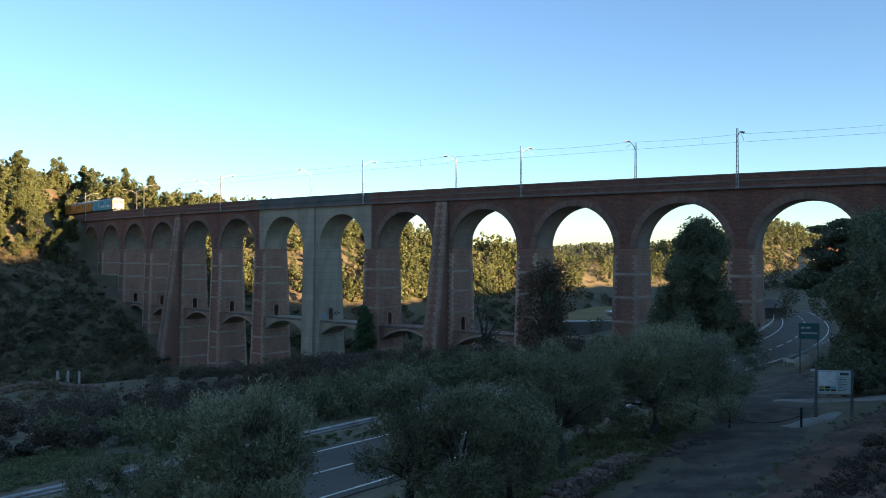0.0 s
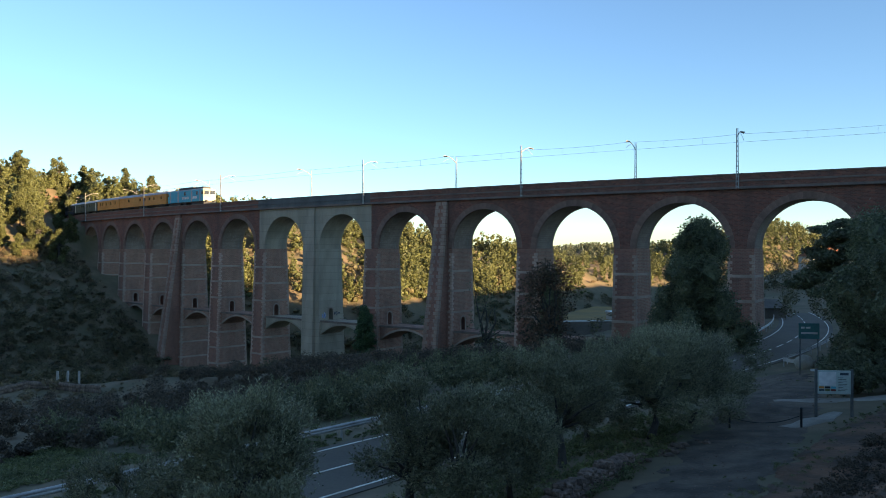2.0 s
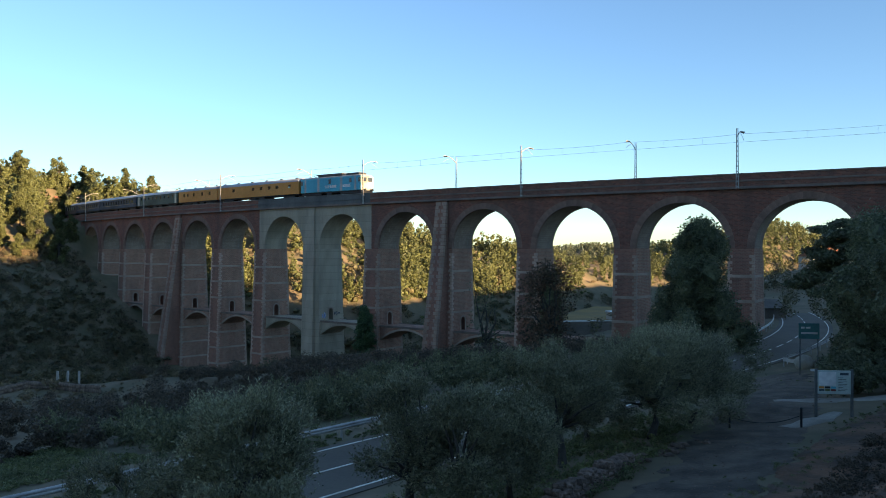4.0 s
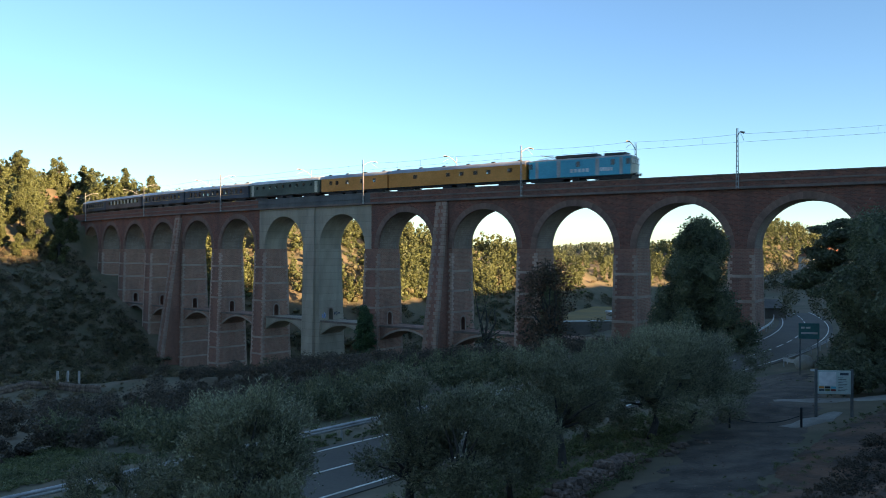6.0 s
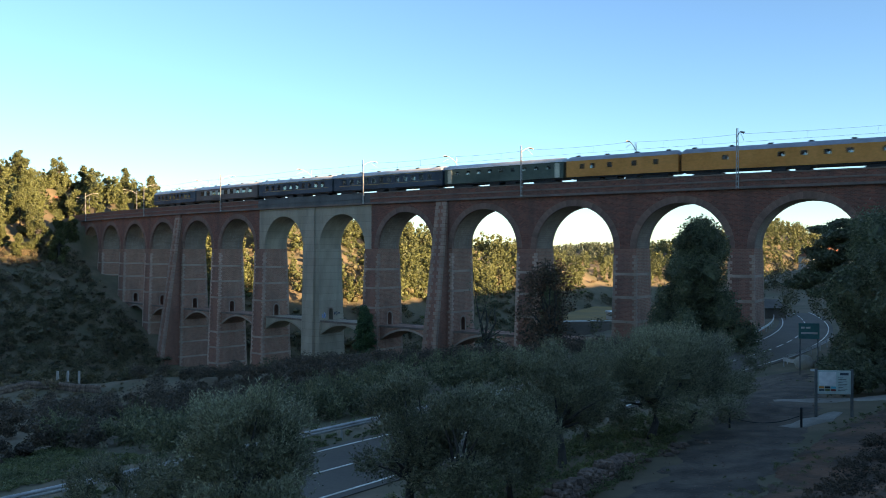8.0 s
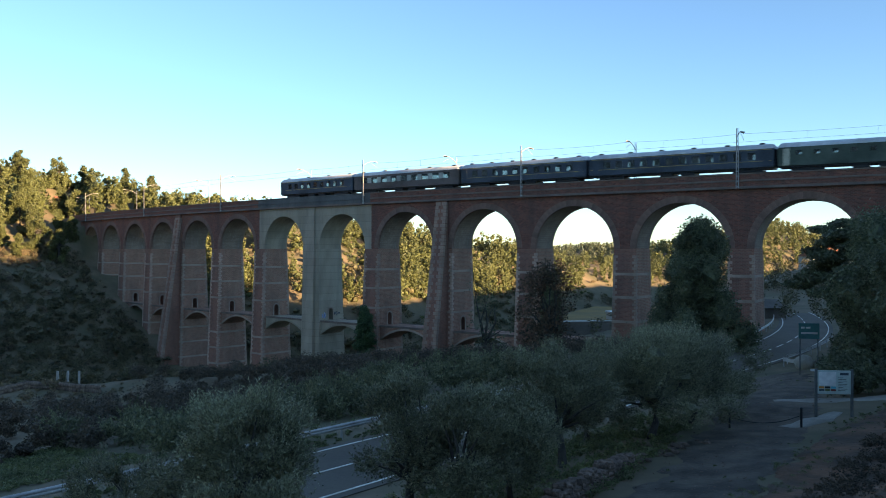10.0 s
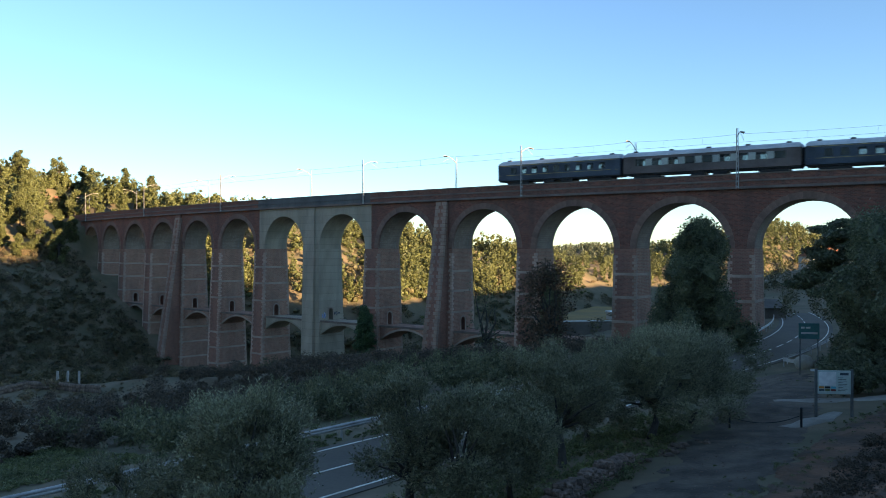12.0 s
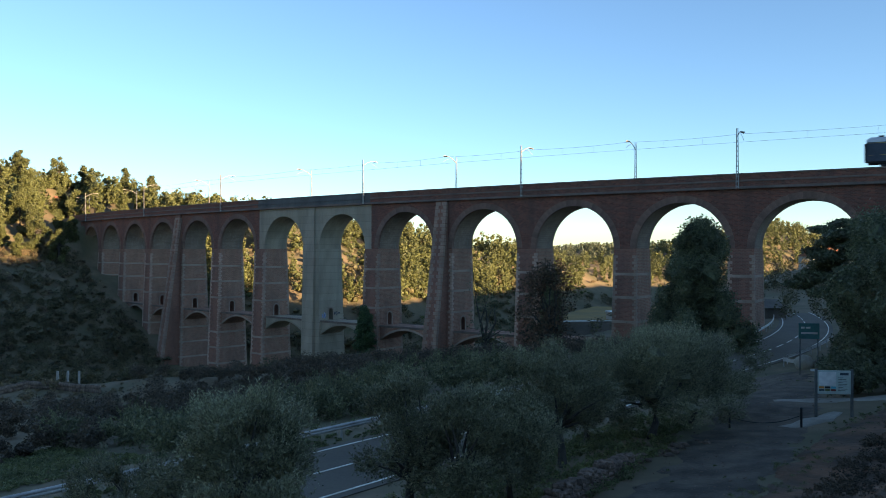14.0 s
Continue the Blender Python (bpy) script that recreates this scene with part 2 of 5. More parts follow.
def height(x, y):
    x, y = np.asarray(x, float), np.asarray(y, float)
    rx, ry = x - ROAD_O[0], y - ROAD_O[1]
    u = rx * ROAD_E[0] + ry * ROAD_E[1]
    d = rx * ROAD_N[0] + ry * ROAD_N[1]
    d = d - np.minimum(road_bend(u), 18)
    # past the viaduct the far slope stands closer
    near = np.clip((u - 78) / 52, 0, 1)
    d = np.where(d > 20, d + 55 * near * near * (3 - 2 * near) * np.clip((d - 20) / 60, 0, 1), d)
    z = np.interp(d, [p[0] for p in PROFILE], [p[1] for p in PROFILE])
    # the unseen ridge behind the camera sinks along the valley to shape its shadow
    z = np.where(d < -40, z * np.interp(u, (86, 96, 101, 122, 300), (0.82, 0.88, 0.98, 0.31, 0.24)), z)
    # the crest of the far hill
    crest = np.interp(u, (20, 60, 79, 90, 97, 103, 109, 118, 150, 200, 250, 300, 420), (33, 29, 23, 20, 18.6, 16, 11.5, 9, 7, 3, -5, -9, -11)) - 0.03 * np.maximum(d - 240, 0)
    z = np.where((z > crest - 4) & (d > 100), crest - 4 + 4 * np.tanh(np.maximum(z - crest + 4, 0) / 4), z)
    # wooded knoll and farther ridge down the valley
    z = z + 25 * np.exp(-(((u - 430) / 75) ** 2) - ((d - 140) / 85) ** 2) + 8 * np.exp(-((x - 98) ** 2 + (y - 212) ** 2) / 38 ** 2)
    z = z + 3.0 * np.exp(-(((x + 46) / 20) ** 2) - ((y - 97) / 9) ** 2)
    rise = np.clip((u - 520) / 200, 0, 1)
    z = z * (1 - rise) + rise * (-2 + 0.012 * x)
    rough = np.clip((np.abs(d - 2) - 9) / 30, 0, 1)
    z = z + rough * (0.7 * wave(x, y, 0.06, 1.3) + 0.25 * wave(x, y, 0.21, 4.1)) + np.clip((np.abs(d) - 120) / 120, 0, 1) * 2.5 * wave(x, y, 0.021, 2.2)
    small = np.clip((np.abs(d) - 5.2) / 2, 0, 1)
    z = z + small * 0.06 * wave(x, y, 1.1, 0.7)
    # gullied earth bank beside the path
    bank = np.clip((-d - 18.0) / 1.5, 0, 1) * np.clip((d + 26.5) / 1.5, 0, 1) * (u > -30) * (u < 40)
    z = z + bank * 0.2 * wave(x, y, 0.42, 2.0)
    # the railway's own bed beyond both ends of the viaduct
    cx, cy = x - X0, y - Y0
    rad = 1.0 / KAP
    ox, oy = X0 + rad * math.sin(TH) * 1.0, Y0 + rad * math.cos(TH) * 1.0
    px, py = x - ox, y - oy
    dist = np.abs(np.hypot(px, py) - (rad - WIDTH / 2))
    ang = np.arctan2(py, px)
    ang0 = math.atan2(Y0 - oy, X0 - ox)
    s = -(np.mod(ang - ang0 + np.pi, 2 * np.pi) - np.pi) * rad
    off_bridge = ((s > 176) & (s < 218)) | ((s < -72) & (s > -800))
    wgt = np.clip(1 - (dist - 3.4) / 3.5, 0, 1) * off_bridge
    z = z * (1 - wgt) + 9.0 * wgt
    return z


def ground_z(x, y):
    return float(height(x, y))


# ---- ground ----
def spaced(lo, hi, near_lo, near_hi, fine_step, growth=1.13):
    mid = list(np.arange(near_lo, near_hi, fine_step))
    out, step, p = [], fine_step, near_hi
    while p < hi:
        out.append(p)
        step *= growth
        p += step
    out.append(hi)
    back, step, p = [], fine_step, near_lo
    while p > lo:
        step *= growth
        p -= step
        back.append(max(p, lo))
    return np.array(back[::-1] + mid + out)


def build_ground():
    xs, ys = spaced(-4500, 4500, -75, 65, 1.0, 1.07), spaced(-4500, 4800, 8, 120, 1.0, 1.06)
    gx, gy = np.meshgrid(xs, ys)
    gz = height(gx, gy)
    far = np.clip((np.hypot(gx, gy) - 1500) / 2000, 0, 1)
    gz = gz * (1 - far) + (gz * 0.3) * far
    nx, ny = len(xs), len(ys)
    verts = np.stack([gx, gy, gz], -1).reshape(-1, 3)
    idx = np.arange(nx * ny).reshape(ny, nx)
    quads = np.stack([idx[:-1, :-1], idx[:-1, 1:], idx[1:, 1:], idx[1:, :-1]], -1).reshape(-1, 4)
    me = bpy.data.meshes.new("ground")
    me.vertices.add(len(verts))
    me.vertices.foreach_set("co", verts.ravel())
    me.loops.add(len(quads) * 4)
    me.loops.foreach_set("vertex_index", quads.ravel())
    me.polygons.add(len(quads))
    me.polygons.foreach_set("loop_start", np.arange(len(quads)) * 4)
    me.polygons.foreach_set("use_smooth", np.ones(len(quads), bool))
    me.update(calc_edges=True)
    me.materials.append(M["ground"])
    return tagged(new("ground", me), "dry grassy valley ground with bare reddish soil", "ground", kind="structure")


def ground_material():
    m = material("valley_ground", (0.115, 0.1, 0.05), 0.95, second=(0.21, 0.15, 0.09), scale=5, fine=1.2, bump=0.5, stain=0.7)
    return m


M["ground"] = ground_material()
build_ground()


def strip(name, line, half_left, half_right, z, mat, thick=0.25, u0=-90, u1=135, step=3.0):
    """A flat band along the road, d from half_left to half_right."""
    bm = bmesh.new()
    us = np.arange(u0, u1 + 0.01, step)
    prev = None
    for u in us:
        row = [bm.verts.new(road_at(u, half_left, z)), bm.verts.new(road_at(u, half_right, z)), bm.verts.new(road_at(u, half_right, z - thick)), bm.verts.new(road_at(u, half_left, z - thick))]
        if prev:
            for k in range(4):
                bm.faces.new((prev[k], prev[(k + 1) % 4], row[(k + 1) % 4], row[k]))
        prev = row
    bmesh.ops.recalc_face_normals(bm, faces=bm.faces[:])
    return part(name, bm, mat, None)


def build_road():
    road = tagged(strip("road", None, 3.5, -3.5, -9.93, M["asphalt"], 0.1), "two-lane grey asphalt road with white markings", "road", kind="structure")
    for d in (2.95, -2.95):
        ln = strip("edge_line", None, d + 0.07, d - 0.07, -9.915, M["paint"], 0.012, step=1.5)
        ln.parent = road
    for u in np.arange(-88.43, 130, 5.4):
        ln = strip("centre_dash", None, 0.07, -0.07, -9.915, M["paint"], 0.012, u, u + 3.3, 0.55)
        ln.parent = road


build_road()


def guard_rail(u0, u1, d, flip, label):
    g = empty("guard_rail", Matrix(), label, "guard rail", "road guard rails")
    bm = bmesh.new()
    prof = ((0, 0.0), (0.05, 0.06), (0.05, 0.11), (0, 0.155), (0.05, 0.2), (0.05, 0.25), (0, 0.31))
    prev = None
    for u in np.arange(u0, u1 + 0.01, 2.0):
        row = [bm.verts.new(road_at(u, d - flip * o, -9.46 + z)) for o, z in prof] + [bm.verts.new(road_at(u, d - flip * (o - 0.02), -9.46 + z)) for o, z in prof[::-1]]
        if prev:
            for k in range(len(row)):
                bm.faces.new((prev[k], prev[(k + 1) % len(row)], row[(k + 1) % len(row)], row[k]))
        prev = row
    bmesh.ops.recalc_face_normals(bm, faces=bm.faces[:])
    part("beam", bm, M["galv"], g)
    first = None
    for u in np.arange(u0 + 0.5, u1, 4.0):
        p = road_at(u, d + flip * 0.08, -10.4)
        if first is None:
            bm = bmesh.new()
            box(bm, -0.05, 0.05, -0.04, 0.04, 0, 1.24, 0.01)
            first = part("post", bm, M["galv"], g)
            first.matrix_basis = pose(*p, 0, 0, 50)
        else:
            share(first, "post", g, pose(*p, 0, 0, 50))
    return g


guard_rail(-80, 100, 4.2, 1, "galvanised steel guard rail on the far verge")
def rail_hook():
    """The bent-back end of the short rail, round the boulder."""
    h = empty("guard_rail", Matrix(), "galvanised guard rail bent round the boulder", "guard rail", "road guard rails")
    bm = bmesh.new()
    x0, y0, _ = road_at(50, -4.3)
    pts = [(x0, y0), (x0 - 0.7, y0 - 1.4), (x0 - 0.6, y0 - 2.6), (x0 + 0.3, y0 - 3.2), (x0 + 1.6, y0 - 3.4)]
    prev = None
    for x, y in pts:
        row = [bm.verts.new((x + dx, y + dy, z)) for dx, dy, z in ((0, 0, -9.15), (0.03, 0.05, -9.15), (0.03, 0.05, -9.46), (0, 0, -9.46))]
        if prev:
            for k in range(4):
                bm.faces.new((prev[k], prev[(k + 1) % 4], row[(k + 1) % 4], row[k]))
        prev = row
    bmesh.ops.recalc_face_normals(bm, faces=bm.faces[:])
    part("beam", bm, M["galv"], h)
    for x, y in (pts[1], pts[3]):
        bm = bmesh.new()
        box(bm, x + 0.04, x + 0.14, y + 0.06, y + 0.14, -10.6, -9.16, 0.01)
        part("post", bm, M["galv"], h)


rail_hook()
guard_rail(50, 72, -4.3, -1, "short galvanised guard rail beside the junction")


# ---- viaduct ----
PIERS = range(-3, 13)
HW = {4: 1.85, 9: 1.85, -1: 1.85, 6: 2.2}
CONCRETE_SPANS = (5, 6)


def half_width(n):
    return HW.get(n, HALF)


def frame_at(s):
    x, y, h = track(s)
    return pose(x, y, 0, 0, 0, -math.degrees(h))


def tapered(bm, z0, z1, x_lo, x_hi, y_lo, y_hi, uv=None):
    """A block whose sides follow functions of z."""
    vs = []
    for z in (z0, z1):
        for fx, fy in ((x_lo, y_lo), (x_hi, y_lo), (x_hi, y_hi), (x_lo, y_hi)):
            vs.append(bm.verts.new((fx(z), fy(z), z)))
    for f in ((3, 2, 1, 0), (4, 5, 6, 7), (0, 1, 5, 4), (1, 2, 6, 5), (2, 3, 7, 6), (3, 0, 4, 7)):
        bm.faces.new([vs[i] for i in f])


def wall_uv(bm, shift=0.0):
    lay = bm.loops.layers.uv.new("UVMap")
    bm.normal_update()
    for f in bm.faces:
        n = f.normal
        for lp in f.loops:
            c = lp.vert.co
            if abs(n.z) > 0.7:
                lp[lay].uv = (c.x + shift, c.y)
            elif abs(n.x) > abs(n.y):
                lp[lay].uv = (c.y + shift, c.z)
            else:
                lp[lay].uv = (c.x + shift, c.z)


viaduct = empty("viaduct", Matrix(), "tall red-brick railway viaduct with round arches", "viaduct", kind="structure")
BANDS = (-2.95, -6.05, -9.3, -16.2, -19.3, -22.5)


def pier(n):
    s = BAY * (n - 1)
    m = frame_at(s)
    hw = half_width(n)
    top = CROWN_Z - 5.95 + 0.01
    gx, gy, _ = track(s, WIDTH / 2)
    base = min(ground_z(*track(s + k, o)[:2]) for k in (-3, 0, 3) for o in (-2, WIDTH / 2, WIDTH + 2)) - 1.0
    concrete = n == 6
    fx = lambda sgn, w=hw: (lambda z: sgn * (w + max(0, SPRING_Z - z) * 0.013))
    yf = lambda e=0.0: (lambda z: -e - max(0, SPRING_Z - z) * (0.012 if concrete else 0.036))
    yb = lambda e=0.0: (lambda z: WIDTH + e + max(0, SPRING_Z - z) * 0.036)
    bm = bmesh.new()
    mid0, mid1 = (lambda z: WIDTH / 2 - 0.5), (lambda z: WIDTH / 2 + 0.5)
    if base < WALK_Z - 1:
        tapered(bm, base, WALK_Z, fx(-1), fx(1), yf(), yb())
        tapered(bm, WALK_Z, WALK_Z + 2.1, fx(-1), fx(1), yf(), mid0)
        tapered(bm, WALK_Z, WALK_Z + 2.1, fx(-1), fx(1), mid1, yb())
        tapered(bm, WALK_Z + 2.1, top, fx(-1), fx(1), yf(), yb())
    else:
        tapered(bm, base, top, fx(-1), fx(1), yf(), yb())
    wall_uv(bm, n * 3.3)
    # front and back faces take darker brick colours than the flanks
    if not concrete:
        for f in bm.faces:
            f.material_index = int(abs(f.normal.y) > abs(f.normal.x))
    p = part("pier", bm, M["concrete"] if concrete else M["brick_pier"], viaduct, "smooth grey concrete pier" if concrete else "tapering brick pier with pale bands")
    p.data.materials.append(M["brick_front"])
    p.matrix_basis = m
    if base < WALK_Z - 1:
        # arched surround of the walkway door, on both flanks
        for sgn in (1, -1):
            bm = bmesh.new()
            k = 9
            x = sgn * (hw + (SPRING_Z - WALK_Z) * 0.013)
            ring = []
            pts = [(0.5, 0.0), (0.5, 1.6)] + [(0.5 * math.cos(a), 1.6 + 0.5 * math.sin(a)) for a in np.linspace(0, math.pi, k)][1:-1] + [(-0.5, 1.6), (-0.5, 0.0)]
            for q, (py, pz) in enumerate(pts):
                o = 1.42 if pz >= 1.6 else 1.0
                oy, oz = (py * 1.45, 1.6 + (pz - 1.6) * 1.45 if pz > 1.6 else pz)
                ring.append([bm.verts.new((x + sgn * dx, WIDTH / 2 + yy, WALK_Z + zz)) for dx, yy, zz in ((0.06, py, pz), (0.06, oy, oz), (-0.1, oy, oz), (-0.1, py, pz))])
            for a, b in zip(ring, ring[1:]):
                for j in range(4):
                    bm.faces.new((a[j], a[(j + 1) % 4], b[(j + 1) % 4], b[j]))
            # the wall over the arch
            a0 = [v for v in ring if v[0].co.z - WALK_Z > 1.55]
            for a, b in zip(a0, a0[1:]):
                t = [bm.verts.new((v[0].co.x - sgn * 0.12, v[0].co.y, zz)) for v, zz in ((a, a[0].co.z), (b, b[0].co.z), (b, WALK_Z + 2.2), (a, WALK_Z + 2.2))]
                bm.faces.new(t)
            bmesh.ops.recalc_face_normals(bm, faces=bm.faces[:])
            part("door_surround", bm, M["band"], p)
    if not concrete:
        for z in BANDS:
            if z < base + 1.5:
                continue
            bm = bmesh.new()
            tapered(bm, z - 0.17, z + 0.17, lambda q: fx(-1)(q) - 0.05, lambda q: fx(1)(q) + 0.05, yf(0.05), yb(0.05))
            part("string_course", bm, M["band"], p)
        # quoins on the corners
        bm = bmesh.new()
        z, k = base + 0.6, 0
        while z < top - 1.0:
            lx, ly = ((0.55, 0.3), (0.3, 0.55))[k % 2]
            for sx in (1, -1):
                xa = fx(sx)(z)
                for yy, sy in ((yf()(z), 1), (yb()(z), -1)):
                    x_in, x_out = sorted((xa - sx * lx, xa + sx * 0.03))
                    y_in, y_out = sorted((yy - sy * 0.03, yy + sy * ly))
                    box(bm, x_in, x_out, y_in, y_out, z, z + 0.36)
            z += 0.4
            k += 1
        q = part("quoins", bm, M["quoin"], p, "pale toothed corner stones")
        tagged(q, kind="stuff")
    if n in (-1, 4, 9, 6):
        bm = bmesh.new()
        w0, pr = (1.0, 0.3) if not concrete else (1.15, 0.22)
        grow = 0.14 if not concrete else 0.03
        tapered(bm, base, 7.9, lambda z: -w0 - (7.9 - z) * 0.012, lambda z: w0 + (7.9 - z) * 0.012, lambda z: -pr - (7.9 - z) * grow, lambda z: 0.3)
        wall_uv(bm, 0.7)
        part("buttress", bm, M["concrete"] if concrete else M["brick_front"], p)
        if not concrete:
            bm = bmesh.new()
            z, k = base + 0.5, 0
            while z < 7.2:
                for sx in (1, -1):
                    lx = (0.88, 0.55)[k % 2]
                    xa = sx * (w0 + (7.9 - z) * 0.012)
                    y0 = -pr - (7.9 - z) * grow
                    x_in, x_out = sorted((xa - sx * lx, xa + sx * 0.03))
                    box(bm, x_in, x_out, y0 - 0.04, y0 + 0.5, z, z + 0.5)
                z += 0.56
                k += 1
            tagged(part("buttress_quoins", bm, M["quoin"], p, "pale toothed corner stones"), kind="stuff")
    return p


def span(n):
    """The arch between pier n and pier n + 1, with its spandrels, cornice and parapets."""
    s = BAY * (n - 0.5)
    m = frame_at(s)
    xr, xl = BAY / 2 - half_width(n), -(BAY / 2 - half_width(n + 1))
    cx, r = (xr + xl) / 2, (xr - xl) / 2
    zc = CROWN_Z - r
    con = n in CONCRETE_SPANS
    top = 7.9
    bm = bmesh.new()
    segs = 28
    arc = [(cx + r * math.cos(a), zc + r * math.sin(a)) for a in np.linspace(0, math.pi, segs + 1)]
    low = CROWN_Z - 5.95 - 0.02
    outer = BAY / 2 + 0.03
    for y in (0.0, WIDTH):
        cols = [(outer, None), (xr, None)] + [(x, z) for x, z in arc] + [(xl, None), (-outer, None)]
        rows = []
        for x, z in cols:
            rows.append((bm.verts.new((x, y, low if z is None else z)), bm.verts.new((x, y, top))))
        for a, b in zip(rows, rows[1:]):
            bm.faces.new((a[0], b[0], b[1], a[1]) if y else (b[0], a[0], a[1], b[1]))
    nose = [(bm.verts.new((x, 0.0, z)), bm.verts.new((x, WIDTH, z))) for x, z in [(xr, low)] + arc + [(xl, low)]]
    for a, b in zip(nose, nose[1:]):
        bm.faces.new((a[0], a[1], b[1], b[0]))
    wall_uv(bm, n * 15.0)
    if not con:
        for f in bm.faces:
            f.material_index = int(abs(f.normal.y) < 0.5)
    sp = part("arch_span", bm, M["concrete"] if con else M["brick"], viaduct, "grey concrete repaired arch" if con else "dark red brick arch")
    sp.data.materials.append(M["soffit"])
    sp.matrix_basis = m
    # voussoirs of the arch ring
    count = 25
    step = math.pi / count
    if not con:
        for y0, y1 in ((-0.07, 0.35),):
            bm = bmesh.new()
            da = step * 0.49
            ri, ro = r - 0.0, r + 0.85
            vs = []
            for y in (y0, y1):
                for rad, a in ((ri - 0.015, -da), (ro, -da), (ro, da), (ri - 0.015, da)):
                    vs.append(bm.verts.new((rad * math.cos(a), y, rad * math.sin(a))))
            for f in ((0, 1, 2, 3), (7, 6, 5, 4), (0, 4, 5, 1), (1, 5, 6, 2), (2, 6, 7, 3), (3, 7, 4, 0)):
                bm.faces.new([vs[i] for i in f])
            bmesh.ops.recalc_face_normals(bm, faces=bm.faces[:])
            first = part("voussoir", bm, M["ring"], sp)
            for k in range(count):
                mm = Matrix.Translation((cx, 0, zc)) @ Matrix.Rotation(-(k + 0.5) * step, 4, "Y")
                if k == 0:
                    first.matrix_basis = mm
                else:
                    share(first, "voussoir", sp, mm)
    for name, y0, y1, z0, z1, mat in (("cornice", -0.5, 0.4, 7.85, 8.15, "cornice"), ("parapet", -0.3, 0.15, 8.152, 9.62, "brick"), ("coping", -0.38, 0.22, 9.622, PARAPET_Z, "cornice"), ("ledge", -0.4, -0.28, 8.75, 8.95, "cornice"),
                                      ("cornice", WIDTH - 0.4, WIDTH + 0.5, 7.85, 8.15, "cornice"), ("parapet", WIDTH - 0.15, WIDTH + 0.3, 8.152, 9.62, "brick"), ("coping", WIDTH - 0.22, WIDTH + 0.38, 9.622, PARAPET_Z, "cornice")):
        bm = bmesh.new()
        box(bm, -outer, outer, y0, y1, z0, z1)
        wall_uv(bm, n * 15.0)
        mt = M["concrete_dark"] if con and name in ("parapet", "coping", "ledge") else M[mat]
        part(name, bm, mt, sp)
    bm = bmesh.new()
    box(bm, -outer, outer, 0.15, WIDTH - 0.15, 7.8, RAIL_Z - 0.17)
    part("ballast_bed", bm, M["ballast"], sp)
    return sp


def walkway(n):
    """The low walkway between the doors of pier n and pier n + 1, on a flat arch."""
    s = BAY * (n - 0.5)
    bm = bmesh.new()
    a, b = BAY / 2 - half_width(n) - 0.1, -(BAY / 2 - half_width(n + 1) - 0.1)
    half, c = (a - b) / 2, (a + b) / 2
    y0, y1 = 0.25, WIDTH - 0.25
    xs = np.linspace(-1, 1, 21)
    rows = []
    for t in xs:
        z = WALK_Z - 0.55 - 1.9 * t * t
        rows.append([bm.verts.new((c + t * half, y, zz)) for y, zz in ((y0, WALK_Z), (y1, WALK_Z), (y1, z), (y0, z))])
    for p, q in zip(rows, rows[1:]):
        for k in range(4):
            bm.faces.new((p[k], p[(k + 1) % 4], q[(k + 1) % 4], q[k]))
    bmesh.ops.recalc_face_normals(bm, faces=bm.faces[:])
    wall_uv(bm, n)
    w = part("walkway", bm, M["concrete"] if n in CONCRETE_SPANS else M["brick_pier"], viaduct, "narrow service walkway on a flat arch")
    w.matrix_basis = frame_at(s)
    # pale ring along the edge of the flat arch
    bm = bmesh.new()
    rows = []
    for t in xs:
        z = WALK_Z - 0.55 - 1.9 * t * t
        rows.append([bm.verts.new((c + t * half * 0.985, y, zz)) for y, zz in ((y0 - 0.05, z + 0.3), (y0 + 0.15, z + 0.3), (y0 + 0.15, z - 0.02), (y0 - 0.05, z - 0.02))])
    for p, q in zip(rows, rows[1:]):
        for k in range(4):
            bm.faces.new((p[k], p[(k + 1) % 4], q[(k + 1) % 4], q[k]))
    bmesh.ops.recalc_face_normals(bm, faces=bm.faces[:])
    part("walkway_ring", bm, M["concrete" if n in CONCRETE_SPANS else "band"], w)
    for ya, yb in ((y0 - 0.12, y0 + 0.1), (y1 - 0.1, y1 + 0.12)):
        bm = bmesh.new()
        box(bm, c - half, c + half, ya, yb, WALK_Z - 0.25, WALK_Z + 0.06)
        part("walkway_kerb", bm, M["cornice"], w)
    return w


M["concrete_dark"] = material("stained_concrete", (0.14, 0.135, 0.125), 0.9, second=(0.08, 0.08, 0.075), scale=4, fine=3, bump=0.2)
M["graffiti"] = material("blue_spray_paint", (0.05, 0.14, 0.4), 0.6, second=(0.4, 0.45, 0.5), scale=0.3, fine=6, bump=0)
M["graffiti_dark"] = material("dark_spray_paint", (0.03, 0.03, 0.035), 0.6, second=(0.2, 0.2, 0.2), scale=0.3, fine=6, bump=0)
for n in PIERS:
    made = pier(n)
    if n == 6:
        x = half_width(6) + (SPRING_Z - WALK_Z) * 0.013
        for y0, z0, w, h, mt in ((0.55, 0.5, 0.28, 0.7, "graffiti"), (0.95, 0.35, 0.3, 1.1, "graffiti"), (1.3, 0.6, 0.22, 0.6, "graffiti"), (3.4, 0.9, 0.4, 0.5, "graffiti_dark"), (3.95, 0.7, 0.22, 0.8, "graffiti_dark"), (4.3, 1.0, 0.5, 0.3, "graffiti_dark")):
            bm = bmesh.new()
            box(bm, x - 0.05, x + 0.012, y0, y0 + w, WALK_Z + z0, WALK_Z + z0 + h)
            part("painted_patch", bm, M[mt], made, "sprayed paint mark")
for n in range(-4, 13):
    span(n)
for n in range(2, 11):
    walkway(n)


